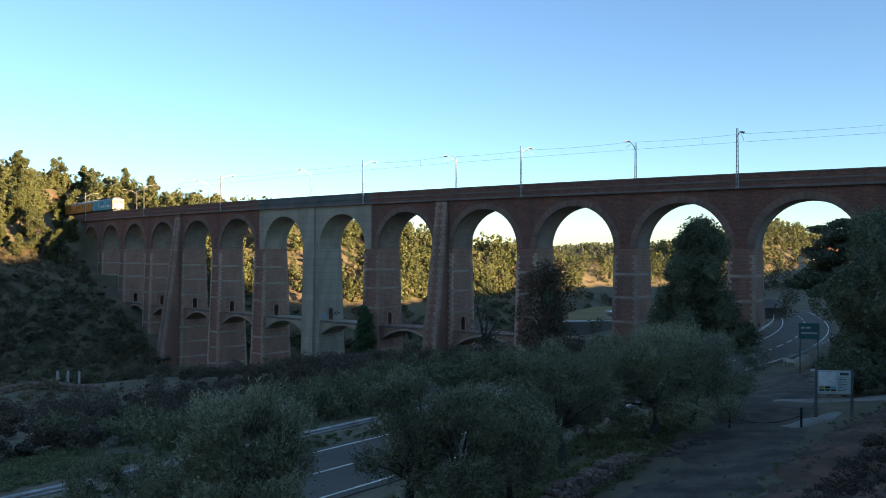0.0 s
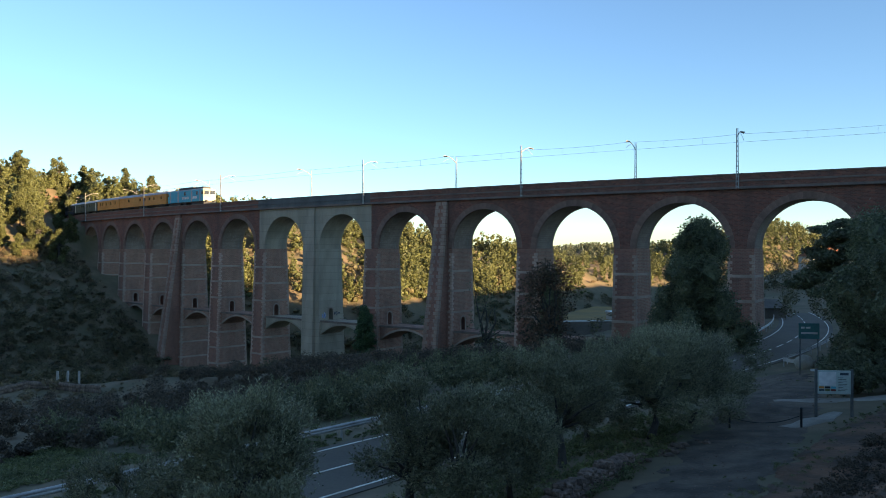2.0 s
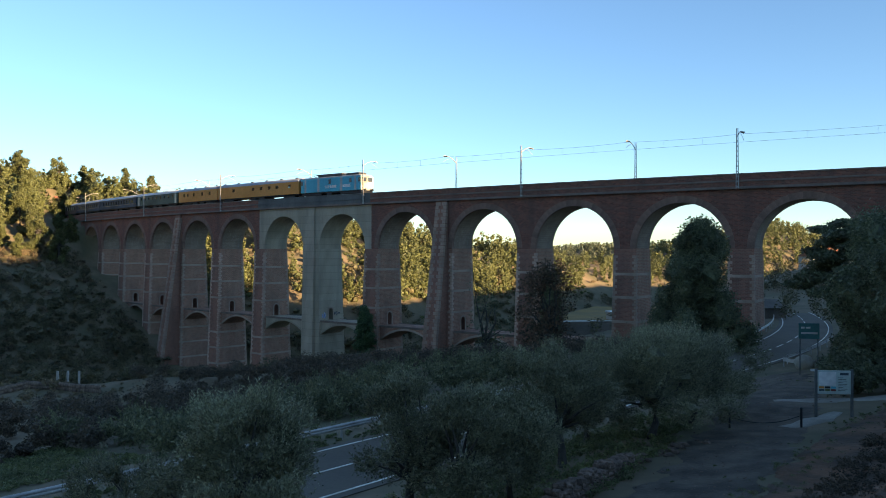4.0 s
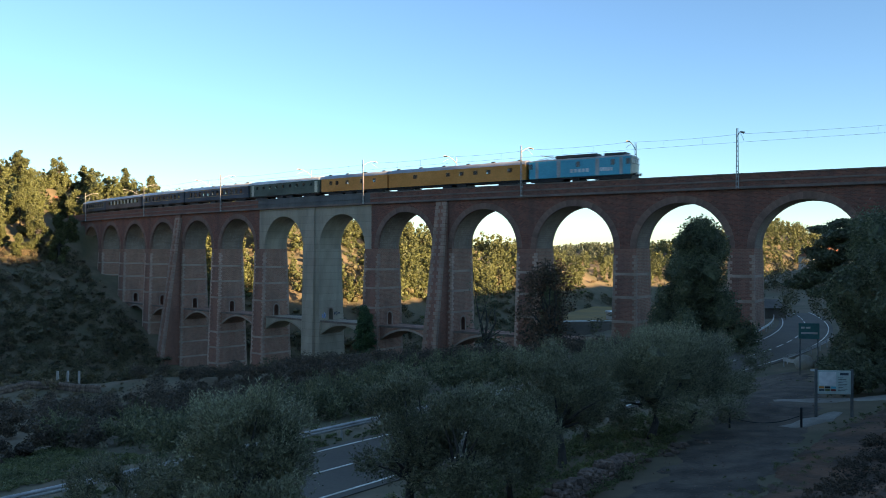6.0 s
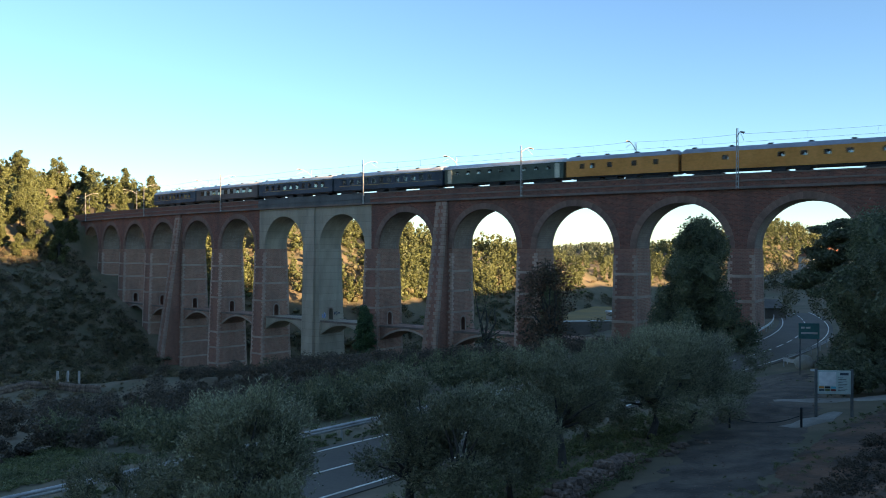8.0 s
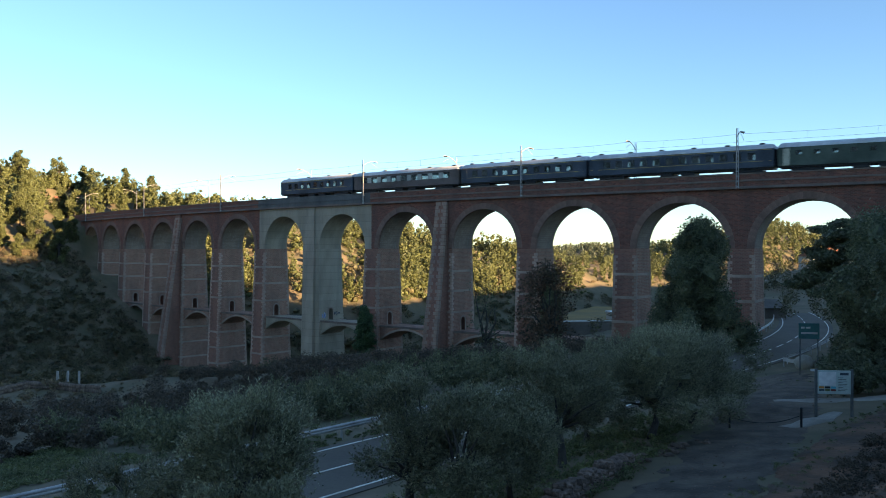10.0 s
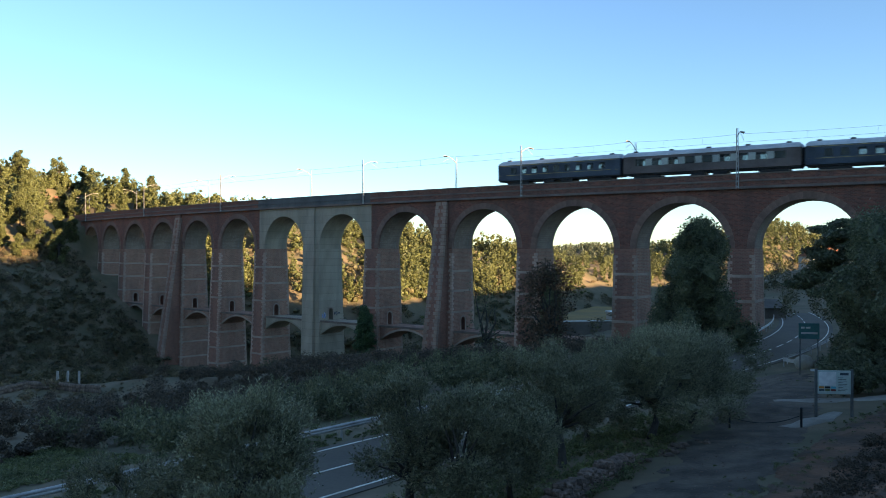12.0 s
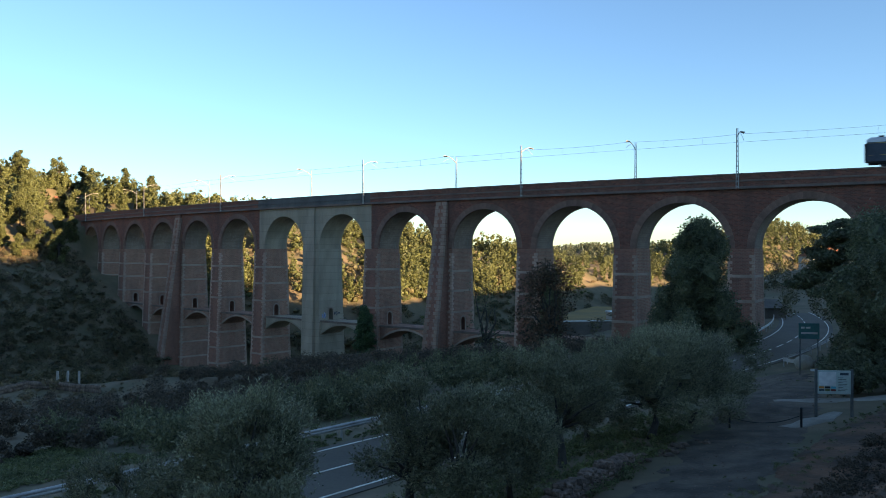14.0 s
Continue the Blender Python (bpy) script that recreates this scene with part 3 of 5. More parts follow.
# the two ends: blocks of masonry in the hillsides
def abutment(s0, s1):
    bm = bmesh.new()
    s = (s0 + s1) / 2
    half = abs(s1 - s0) / 2
    box(bm, -half, half, 0.02, WIDTH - 0.02, -14, 9.3)
    box(bm, -half, half, -0.3, 0.15, 8.15, PARAPET_Z)
    wall_uv(bm)
    o = part("abutment", bm, M["brick"], viaduct, "brick abutment in the hillside")
    o.matrix_basis = frame_at(s)


abutment(BAY * 12 - 0.2, BAY * 12 + 14)
abutment(-BAY * 4.5 - 6 - 0.2, -BAY * 4.5 - 20)


def tunnel_portal(s):
    """The mouth of the cutting where the line enters the hill."""
    bm = bmesh.new()
    mid, r = WIDTH / 2, 2.6
    arc = [(mid + r * math.cos(t), 11.6 + r * math.sin(t)) for t in np.linspace(0, math.pi, 15)]
    rows = []
    for y, z in [(mid + r, 8.6)] + arc + [(mid - r, 8.6)]:
        oy = mid + (y - mid) * 1.9
        oz = 16.8 if z > 11.59 else 8.6
        rows.append([bm.verts.new(p) for p in ((0.6, y, z), (0.6, oy, oz), (-0.6, oy, oz), (-0.6, y, z))])
    for p, q in zip(rows, rows[1:]):
        for k in range(4):
            bm.faces.new((p[k], p[(k + 1) % 4], q[(k + 1) % 4], q[k]))
    bmesh.ops.recalc_face_normals(bm, faces=bm.faces[:])
    wall_uv(bm)
    o = part("tunnel_portal", bm, M["brick"], None)
    o.matrix_basis = frame_at(s)
    tagged(o, "brick tunnel mouth in the wooded hillside", "tunnel", kind="structure")


tunnel_portal(218.5)


# ---- track ----
def rails():
    tr = empty("railway_track", Matrix(), "single steel railway track on ballast", "railway track", kind="structure")
    for o in (-0.835, 0.835):
        bm = bmesh.new()
        prev = None
        for s in np.arange(-200, 420, 4.0):
            row = [bm.verts.new(at(s, WIDTH / 2 + o + dy, z)) for dy, z in ((-0.035, RAIL_Z), (0.035, RAIL_Z), (0.06, RAIL_Z - 0.17), (-0.06, RAIL_Z - 0.17))]
            if prev:
                for k in range(4):
                    bm.faces.new((prev[k], prev[(k + 1) % 4], row[(k + 1) % 4], row[k]))
            prev = row
        bmesh.ops.recalc_face_normals(bm, faces=bm.faces[:])
        part("rail", bm, M["steel"], tr)
    bm = bmesh.new()
    prev = None
    for s in np.arange(BAY * 12, 420, 5.0):
        row = [bm.verts.new(at(s, WIDTH / 2 + dy, z)) for dy, z in ((-1.6, RAIL_Z - 0.18), (1.6, RAIL_Z - 0.18), (2.8, 8.5), (-2.8, 8.5))]
        if prev:
            for k in range(4):
                bm.faces.new((prev[k], prev[(k + 1) % 4], row[(k + 1) % 4], row[k]))
        prev = row
    bmesh.ops.recalc_face_normals(bm, faces=bm.faces[:])
    part("ballast_bank", bm, M["ballast"], tr)


rails()

NEAR_MASTS = [v * SCALE for v in (0.4, 36.7, 73.8, 123.1, 163.4, 210.7)]
FAR_MASTS = [v * SCALE for v in (18.9, 56.0, 98.2, 141.3, 187.0, 234.3)]
WIRE_Z, MESS_Z = 14.0, 15.05


def mast(s, side):
    """A lattice catenary mast; side -1 stands on the near face, 1 on the far face."""
    y = -0.55 if side < 0 else WIDTH + 0.55
    e = empty("catenary_mast", frame_at(s), "grey lattice steel catenary mast fixed to the parapet", "catenary mast", "catenary masts")
    bm = bmesh.new()
    for dx in (-0.14, 0.14):
        tube(bm, [(dx, y, 7.9), (dx * 0.55, y, 15.35)], [0.06, 0.05], 4)
    part("upright", bm, M["mast"], e)
    z, first = 8.1, None
    while z < 14.9:
        w = 1 - 0.45 * (z - 7.9) / 7.45
        mm = pose(0, y, z) @ Matrix.Diagonal((w, 1, 1, 1))
        if first is None:
            bm = bmesh.new()
            box(bm, -0.15, 0.15, -0.05, 0.05, 0, 0.14)
            first = part("batten", bm, M["mast"], e)
            first.matrix_basis = mm
        else:
            share(first, "batten", e, mm)
        z += 0.62
    for z0 in (8.0, 9.3):
        bm = bmesh.new()
        box(bm, -0.2, 0.2, min(y, y - side * 0.3), max(y, y - side * 0.3), z0, z0 + 0.22, 0.02)
        part("bracket", bm, M["mast"], e)
    bm = bmesh.new()
    yc = WIDTH / 2
    tube(bm, [(0, y, 14.35), (0, y - side * 1.1, 14.95), (0, y - side * 2.0, 15.22), (0, yc - side * 0.1, 15.3), (0, yc - side * 0.35, 15.1)], 0.055, 5)
    part("cantilever_arm", bm, M["mast"], e)
    bm = bmesh.new()
    tube(bm, [(0, y - side * 1.9, 14.9), (0, yc + side * 0.2, 14.55), (0, yc - side * 0.3, 14.25)], 0.025, 4)
    part("steady_arm", bm, M["mast"], e)
    bm = bmesh.new()
    tube(bm, [(-0.25, yc + side * 0.3, 15.2), (0.25, yc + side * 0.3, 15.2)], 0.09, 6)
    part("insulator", bm, M["cornice"], e, "brown insulator")


for s in NEAR_MASTS:
    mast(s, -1)
for s in FAR_MASTS:
    mast(s, 1)
mast(-40 * SCALE, 1)
mast(-22.5, -1)


def wires():
    e = empty("overhead_wire", Matrix(), "thin overhead catenary wires with droppers", "overhead wire", kind="structure")
    stops = sorted([-60.0, -40.0] + NEAR_MASTS + FAR_MASTS + [-40 * SCALE, -22.5] + [214.0])
    bm = bmesh.new()
    tube(bm, [at(s, WIDTH / 2, WIRE_Z) for s in np.arange(-60, 217, 6.0)], 0.013, 4)
    part("contact_wire", bm, M["black"], e)
    pts = []
    for a, b in zip(stops, stops[1:]):
        if b - a < 4:
            continue
        for t in np.linspace(0, 1, 7)[:-1]:
            pts.append((a + (b - a) * t, MESS_Z - 0.2 * 4 * t * (1 - t) * min(1, (b - a) / 18)))
    bm = bmesh.new()
    tube(bm, [at(s, WIDTH / 2, z) for s, z in pts], 0.013, 4)
    part("messenger_wire", bm, M["black"], e)
    for i, (s, z) in enumerate(pts):
        if i % 6 in (2, 4) and s < 200:
            bm = bmesh.new()
            tube(bm, [at(s, WIDTH / 2, WIRE_Z), at(s, WIDTH / 2, z)], 0.012, 4)
            part("dropper", bm, M["black"], e)


wires()


# ---- vegetation ----
def quads_mesh(name, verts, quads, mats, mat_index=None, smooth=False):
    me = bpy.data.meshes.new(name)
    verts, quads = np.asarray(verts, np.float32), np.asarray(quads, np.int32)
    sides = quads.shape[1]
    me.vertices.add(len(verts))
    me.vertices.foreach_set("co", verts.ravel())
    me.loops.add(len(quads) * sides)
    me.loops.foreach_set("vertex_index", quads.ravel())
    me.polygons.add(len(quads))
    me.polygons.foreach_set("loop_start", np.arange(len(quads)) * sides)
    me.update(calc_edges=True)
    for m in mats:
        me.materials.append(m)
    return me


def leaf_blades(centres, length, width, rng, up=0.25, along_twig=None):
    """Loose leaf blades (triangles) at the centres, fanned about their twigs where those are given."""
    n = len(centres)
    a = rng.normal(size=(n, 3))
    a[:, 2] = a[:, 2] * 0.7 + up
    if along_twig is not None:
        a = a * 0.55 + along_twig
    a /= np.linalg.norm(a, axis=1)[:, None]
    b = rng.normal(size=(n, 3))
    b -= (b * a).sum(1)[:, None] * a
    b /= np.linalg.norm(b, axis=1)[:, None]
    ln = (length * rng.uniform(0.6, 1.4, n))[:, None]
    wd = (width * rng.uniform(0.6, 1.3, n))[:, None]
    c = np.asarray(centres)
    return np.stack([c - a * ln * 0.5 - b * wd * 0.35, c + a * ln * 0.5, c - a * ln * 0.3 + b * wd * 0.65], 1).reshape(-1, 3)


GOLD = (1 + math.sqrt(5)) / 2
ICO_V = np.array([(-1, GOLD, 0), (1, GOLD, 0), (-1, -GOLD, 0), (1, -GOLD, 0), (0, -1, GOLD), (0, 1, GOLD), (0, -1, -GOLD), (0, 1, -GOLD), (GOLD, 0, -1), (GOLD, 0, 1), (-GOLD, 0, -1), (-GOLD, 0, 1)]) / math.sqrt(1 + GOLD * GOLD)
ICO_F = np.array([f for f in itertools.combinations(range(12), 3) if all(np.linalg.norm(ICO_V[i] - ICO_V[j]) < 1.2 for i, j in itertools.combinations(f, 2))])


def inner_mass(rng, lobes, k):
    """The close inner foliage of each lobe: uneven facets set a little apart from one another."""
    lobes = np.asarray(lobes)
    d = ICO_V[None] * (k * rng.uniform(0.7, 1.25, (len(lobes), 12, 1)))
    v = lobes[:, None, :3] + d * lobes[:, None, 3:]
    t = v[:, ICO_F]
    mid = t.mean(2, keepdims=True)
    return (mid + (t - mid) * 1.06).reshape(-1, 3)


def crown_points(rng, lobes, count, shell=0.45):
    """Points in the outer shells of a set of lobes (x, y, z, rx, ry, rz)."""
    lobes = np.asarray(lobes)
    vol = lobes[:, 3] * lobes[:, 4] + lobes[:, 3] * lobes[:, 5]
    pick = rng.choice(len(lobes), count, p=vol / vol.sum())
    d = rng.normal(size=(count, 3))
    d /= np.linalg.norm(d, axis=1)[:, None]
    r = 1 - shell * rng.random(count) ** 1.6
    r *= 1 + 0.12 * np.sin(d[:, 0] * 7 + pick) * np.sin(d[:, 1] * 6 + pick * 2.0) + 0.1 * rng.normal(size=count)
    return lobes[pick, :3] + d * r[:, None] * lobes[pick, 3:]


def sprigs(rng, pts, per=9, reach=0.34):
    """Leaves gathered along short twigs that rise outward from the points."""
    n = len(pts) // per
    base = pts[:n]
    mid = pts.mean(0)
    out = base - mid
    out /= np.linalg.norm(out, axis=1)[:, None] + 1e-6
    dirs = out * 0.7 + rng.normal(size=(n, 3)) * 0.45 + np.array((0, 0, 0.55))
    dirs /= np.linalg.norm(dirs, axis=1)[:, None]
    t = np.linspace(0, 1, per)[None, :, None] * reach * rng.uniform(0.5, 1.5, n)[:, None, None]
    return (base[:, None, :] + dirs[:, None, :] * t + rng.normal(size=(n, per, 3)) * 0.03).reshape(-1, 3), np.repeat(dirs, per, 0)


def make_lobes(rng, kind, h, w):
    """The leafy masses of a crown of height h over the ground and width w."""
    out = []
    if kind == "olive":
        for k in range(24):
            a, r = rng.uniform(0, 2 * math.pi), w * 0.5 * rng.uniform(0.15, 0.88)
            s = w * rng.uniform(0.075, 0.15)
            z = h * rng.uniform(0.36, 0.92) - 0.28 * r * r / w
            out.append((r * math.cos(a), r * math.sin(a), z, s, s, s * rng.uniform(0.7, 1.1)))
    elif kind == "pine":
        for k in range(16):
            t = (k + rng.random()) / 16
            r = w * 0.5 * rng.uniform(0.1, 0.85) * (1 - 0.65 * t)
            a = rng.uniform(0, 2 * math.pi)
            s = w * rng.uniform(0.13, 0.22) * (1 - 0.35 * t)
            out.append((r * math.cos(a), r * math.sin(a), h * (0.08 + 0.84 * t), s, s, s * 0.85))
    elif kind == "oak":
        for k in range(20):
            t = rng.random()
            prof = math.sin(math.pi * (0.18 + 0.75 * t)) ** 0.6
            r = w * 0.5 * rng.uniform(0.2, 0.72) * prof
            a = rng.uniform(0, 2 * math.pi)
            s = w * rng.uniform(0.12, 0.2)
            out.append((r * math.cos(a), r * math.sin(a), h * (0.14 + 0.76 * t), s, s, s * 1.05))
    elif kind == "broad":
        for k in range(52):
            t = rng.random() ** 1.2
            r = w * 0.5 * rng.uniform(0.12, 0.95) * (1 - t) ** 0.6
            a = rng.uniform(0, 2 * math.pi)
            s = w * rng.uniform(0.08, 0.14)
            out.append((r * math.cos(a), r * math.sin(a), h * (0.1 + 0.82 * t), s, s, s * 1.1))
    elif kind == "layered":
        for k in range(26):
            t = (k + 0.5) / 26
            a = k * 2.4
            r = w * 0.5 * rng.uniform(0.25, 0.95) * (1 - 0.6 * t)
            s = w * rng.uniform(0.11, 0.17)
            out.append((r * math.cos(a), r * math.sin(a), h * (0.46 + 0.5 * t), s, s, s * 0.3))
    elif kind == "cypress":
        for k in range(14):
            t = (k + 0.5) / 14
            s = w * 0.5 * (0.35 + 0.65 * math.sin(math.pi * (0.15 + 0.8 * t)))
            out.append((rng.normal() * 0.08 * w, rng.normal() * 0.08 * w, h * (0.06 + 0.86 * t), s, s, h * 0.07))
    elif kind == "bush":
        for k in range(7):
            a, r = rng.uniform(0, 2 * math.pi), w * 0.5 * rng.uniform(0, 0.7)
            s = w * rng.uniform(0.16, 0.28)
            out.append((r * math.cos(a), r * math.sin(a), h * rng.uniform(0.3, 0.75), s, s, h * 0.28))
    return out


def wood_mesh(rng, h, w, lobes, trunk_r, lean=0.1, fork=0.3):
    bm = bmesh.new()
    tip = (rng.normal() * lean * h * 0.4, rng.normal() * lean * h * 0.4, h * fork)
    mid = (tip[0] * 0.3 + rng.normal() * 0.05 * h, tip[1] * 0.3, h * fork * 0.5)
    tube(bm, [(0, 0, -0.4), (0, 0, 0.05), mid, tip], [trunk_r * 1.5, trunk_r * 1.15, trunk_r * 0.9, trunk_r * 0.75], 8)
    order = list(range(len(lobes)))
    for i in order[:12]:
        x, y, z = lobes[i][:3]
        b = (tip[0] * 0.5 + x * 0.5 + rng.normal() * 0.04 * w, tip[1] * 0.5 + y * 0.5 + rng.normal() * 0.04 * w, (tip[2] + z) * 0.52)
        tube(bm, [tip, b, (x, y, z)], [trunk_r * 0.5, trunk_r * 0.28, trunk_r * 0.08], 5)
    return bm


TREE_KINDS = {  # leaf length, leaf width, material, trunk fork
    "olive": (0.1, 0.032, "olive", 0.3), "pine": (0.34, 0.16, "pine", 0.5), "oak": (0.22, 0.12, "dark_leaf", 0.2), "broad": (0.22, 0.12, "dark_leaf", 0.2), "layered": (0.3, 0.1, "dark_leaf", 0.6), "cypress": (0.24, 0.1, "dark_leaf", 0.1), "bush": (0.18, 0.07, "scrub", 0.15)}


def tree_thing(name, kind, x, y, h, w, seed, leaves, label, category, group="", leaf_mat=None, lo=0.0, spray=1.0, core=0.72):
    rng = np.random.default_rng(seed)
    e = empty(name, pose(x, y, ground_z(x, y) + lo, 0, 0, (seed * 67) % 360), label, category, group)
    ll, lw, mat, fork = TREE_KINDS[kind]
    lobes = make_lobes(rng, kind, h, w)
    part("trunk", wood_mesh(rng, h, w, lobes, 0.035 * h if kind != "bush" else 0.02 * h, fork=fork), M["bark"], e, smooth=True)
    pts = crown_points(rng, lobes, leaves, 0.5)
    twigs = None
    if kind == "olive":
        pts, twigs = sprigs(rng, pts, 10, 0.36)
    v = leaf_blades(pts, ll * spray, lw * spray * 1.3, rng, along_twig=twigs)
    if core:
        v = np.concatenate([v, inner_mass(rng, lobes, core)])
    crown = new("crown", quads_mesh("crown", v, np.arange(len(v)).reshape(-1, 3), [M[leaf_mat or mat]]))
    crown.parent = e
    return e


def scatter(name, kind, places, leaves, seed, label, category, leaf_mat, size=1.0, core=0.0):
    """Woods or scrub too many to count, in one object. places: rows x, y, h, w."""
    rng = np.random.default_rng(seed)
    vs, count = [], 0
    ll, lw, mat, fork = TREE_KINDS[kind]
    for x, y, h, w in places:
        lobes = make_lobes(rng, kind, h, w)
        pts = crown_points(rng, lobes, leaves, 0.5 if core else 0.6)
        twigs = None
        if leaf_mat == "broom":
            pts, twigs = sprigs(rng, pts, 8, 0.5)
        foot = np.array((x, y, ground_z(x, y)))
        vs.append(leaf_blades(pts + foot, ll * size * 1.1, lw * size * 1.6, rng, along_twig=twigs))
        if core:
            vs.append(inner_mass(rng, lobes[::2], core) + foot)
        if kind == "pine":
            t = []
            zg = ground_z(x, y)
            for k in range(3):
                a = k * 2.1
                t += [(x + 0.09 * math.cos(a), y + 0.09 * math.sin(a), zg - 0.3), (x + 0.09 * math.cos(a + 2.1), y + 0.09 * math.sin(a + 2.1), zg - 0.3), (x, y, zg + h * 0.85)]
            vs.append(np.array(t))
    v = np.concatenate(vs)
    ob = new(name, quads_mesh(name, v, np.arange(len(v)).reshape(-1, 3), [M[leaf_mat or mat]]))
    return tagged(ob, label, category, kind="stuff")


# olives on the bank between the path and the road
OLIVE = "grey-green olive tree with a dense ragged crown"
for x, y, h, w, seed, leaves in ((-5.4, 22.3, 5.4, 4.6, 3, 24000), (-8.8, 24.5, 3.8, 4.4, 7, 18000), (-4.8, 19.6, 3.2, 3.0, 9, 12000), (0.6, 25.5, 4.4, 4.0, 11, 20000), (2.4, 29.0, 3.8, 3.8, 13, 16000),
                                 (5.0, 34.2, 5.3, 5.6, 15, 28000), (9.8, 38.6, 5.1, 8.2, 19, 42000), (13.8, 45.5, 4.7, 7.6, 23, 32000), (12.4, 41.2, 4.4, 4.6, 26, 18000), (7.2, 41.0, 4.2, 5.0, 25, 20000), (-1.0, 27.2, 4.9, 3.6, 27, 14000)):
    tree_thing("olive_tree", "olive", x, y, h, w, seed, int(leaves * 1.8), OLIVE, "tree", "olive trees", core=0.34)

# big trees by the road and the viaduct
DARK = "dark evergreen oak beside the road junction"
tree_thing("holm_oak", "broad", 26.9, 86.0, 13.4, 12.6, 31, 60000, "tall dark evergreen oak beside the road", "tree", spray=1.15)
tree_thing("cypress", "cypress", -12.6, 133.0, 9.6, 3.0, 37, 16000, "ivy-green cypress at the foot of a pier", "tree", leaf_mat="ivy", spray=1.2)
tree_thing("ivy_tree", "cypress", 15.0, 113.0, 11.5, 3.2, 38, 7000, "ivy-covered trunk at the foot of a pier", "tree", spray=1.4)
tree_thing("pine_tree", "layered", 35.4, 72.0, 12.2, 9.8, 41, 16000, "dark spreading pine beside the junction", "tree", spray=1.4)
tree_thing("holm_oak", "oak", 31.6, 60.0, 11.5, 9.0, 43, 30000, DARK, "tree", "junction trees", spray=1.0)
tree_thing("holm_oak", "oak", 37.5, 66.0, 13.0, 10.0, 44, 26000, DARK, "tree", "junction trees", spray=1.1)
tree_thing("holm_oak", "oak", 28.6, 50.5, 11.0, 7.5, 47, 30000, DARK, "tree", "junction trees", spray=0.9)
tree_thing("holm_oak", "oak", 23.6, 40.8, 11.2, 4.6, 48, 20000, DARK, "tree", "junction trees", spray=0.75)
tree_thing("bare_tree", "oak", 13.2, 104.0, 11.5, 9.5, 53, 6500, "sparse half-bare tree with brown leaves", "tree", leaf_mat="russet", spray=1.5, core=0)
tree_thing("bare_tree", "oak", 5.5, 105.0, 11.0, 8.0, 54, 900, "leafless grey tree in the thicket", "tree", spray=1.3, core=0)

rng = np.random.default_rng(5)


def plan_uv(u, d):
    return ROAD_O[0] + u * ROAD_E[0] + d * ROAD_N[0], ROAD_O[1] + u * ROAD_E[1] + d * ROAD_N[1]


def to_uv(x, y):
    rx, ry = x - ROAD_O[0], y - ROAD_O[1]
    return rx * ROAD_E[0] + ry * ROAD_E[1], rx * ROAD_N[0] + ry * ROAD_N[1]


def off_track(x, y):
    """Metres from the middle of the track, outward or inward."""
    return abs(math.hypot(x - (X0 + math.sin(TH) / KAP), y - (Y0 + math.cos(TH) / KAP)) - (1 / KAP - WIDTH / 2))


def scattered(count, u0, u1, d0, d1, hmin, hmax, wmin, wmax, clear=7.0, thin=None, power=1.0):
    out = []
    tries = 0
    while len(out) < count and tries < count * 40:
        tries += 1
        x, y = plan_uv(rng.uniform(u0, u1), rng.uniform(d0, d1))
        if y < 15 or abs(x) > 0.6 * y or (off_track(x, y) < clear and y < 243):
            continue
        if thin and rng.random() > thin(x, y):
            continue
        h = hmin + (hmax - hmin) * rng.random() ** power
        out.append((x, y, h, h * rng.uniform(wmin, wmax)))
    return out


def clumpy(x, y):
    return 0.55 + 0.5 * math.sin(x * 0.07 + 1.0) * math.sin(y * 0.06 + 0.5)


# pines of the sunlit hill
for k, (x, y, h) in enumerate(((-96, 204, 9), (-102, 207, 10), (-98, 216, 8), (-108, 214, 9), (-113, 219, 10), (-117, 229, 10), (-104, 222, 8), (-121, 238, 9), (-112, 240, 10), (-106, 236, 9), (-98, 231, 8), (-127, 246, 10),
                               (-131, 252, 9), (-120, 255, 11), (-113, 258, 10), (-108, 253, 9), (-92, 236, 9), (-88, 246, 10), (-97, 250, 11), (-82, 252, 8), (-103, 198, 6), (-108, 201, 6), (-114, 208, 7))):
    tree_thing("pine_tree", "pine", x, y, h, h * 0.8, 100 + k, 5600, "sunlit stone pine on the hillside", "tree", "hillside pines", spray=1.25, core=0.62)
woods = (scattered(110, 22, 64, 172, 222, 4, 8, 0.6, 0.9, clear=5.5, thin=lambda x, y: height(x, y) > 4.0) + scattered(420, 30, 150, 200, 290, 4, 7.5, 0.65, 0.9) + scattered(260, 55, 104, 205, 262, 2.5, 5.5, 0.8, 1.1, clear=5) + scattered(1500, 90, 215, 78, 215, 3.5, 8.5, 0.6, 0.9, clear=15, thin=lambda x, y: clumpy(x, y) * (height(x, y) > -13))
         + scattered(380, 215, 340, 60, 200, 3, 6.5, 0.6, 0.9, thin=lambda x, y: clumpy(x, y) * (height(x, y) > -13)) + scattered(1000, 320, 480, 30, 180, 5, 8.5, 0.6, 0.85))
scatter("pine_wood", "pine", woods, 190, 61, "sunlit pines and oaks covering the hillside", "trees", "pine", 1.45, core=0.72)
# the darker leaf colour stands in for shade over this ridge
scatter("far_wood", "pine", scattered(1500, 520, 780, -60, 520, 6, 9.5, 0.6, 0.9), 24, 67, "distant wooded ridge", "trees", "dark_leaf", 4.5, core=0.95)


def off_path(x, y):
    u, dd = to_uv(x, y)
    return abs(dd - np.interp(u, (-12, 2, 14, 27, 40), (-17.2, -16.4, -14.2, -10.8, -5.0))) > np.interp(u, (0, 30, 40), (2.7, 3.6, 5.5)) and not (u > 18 and dd < -6)


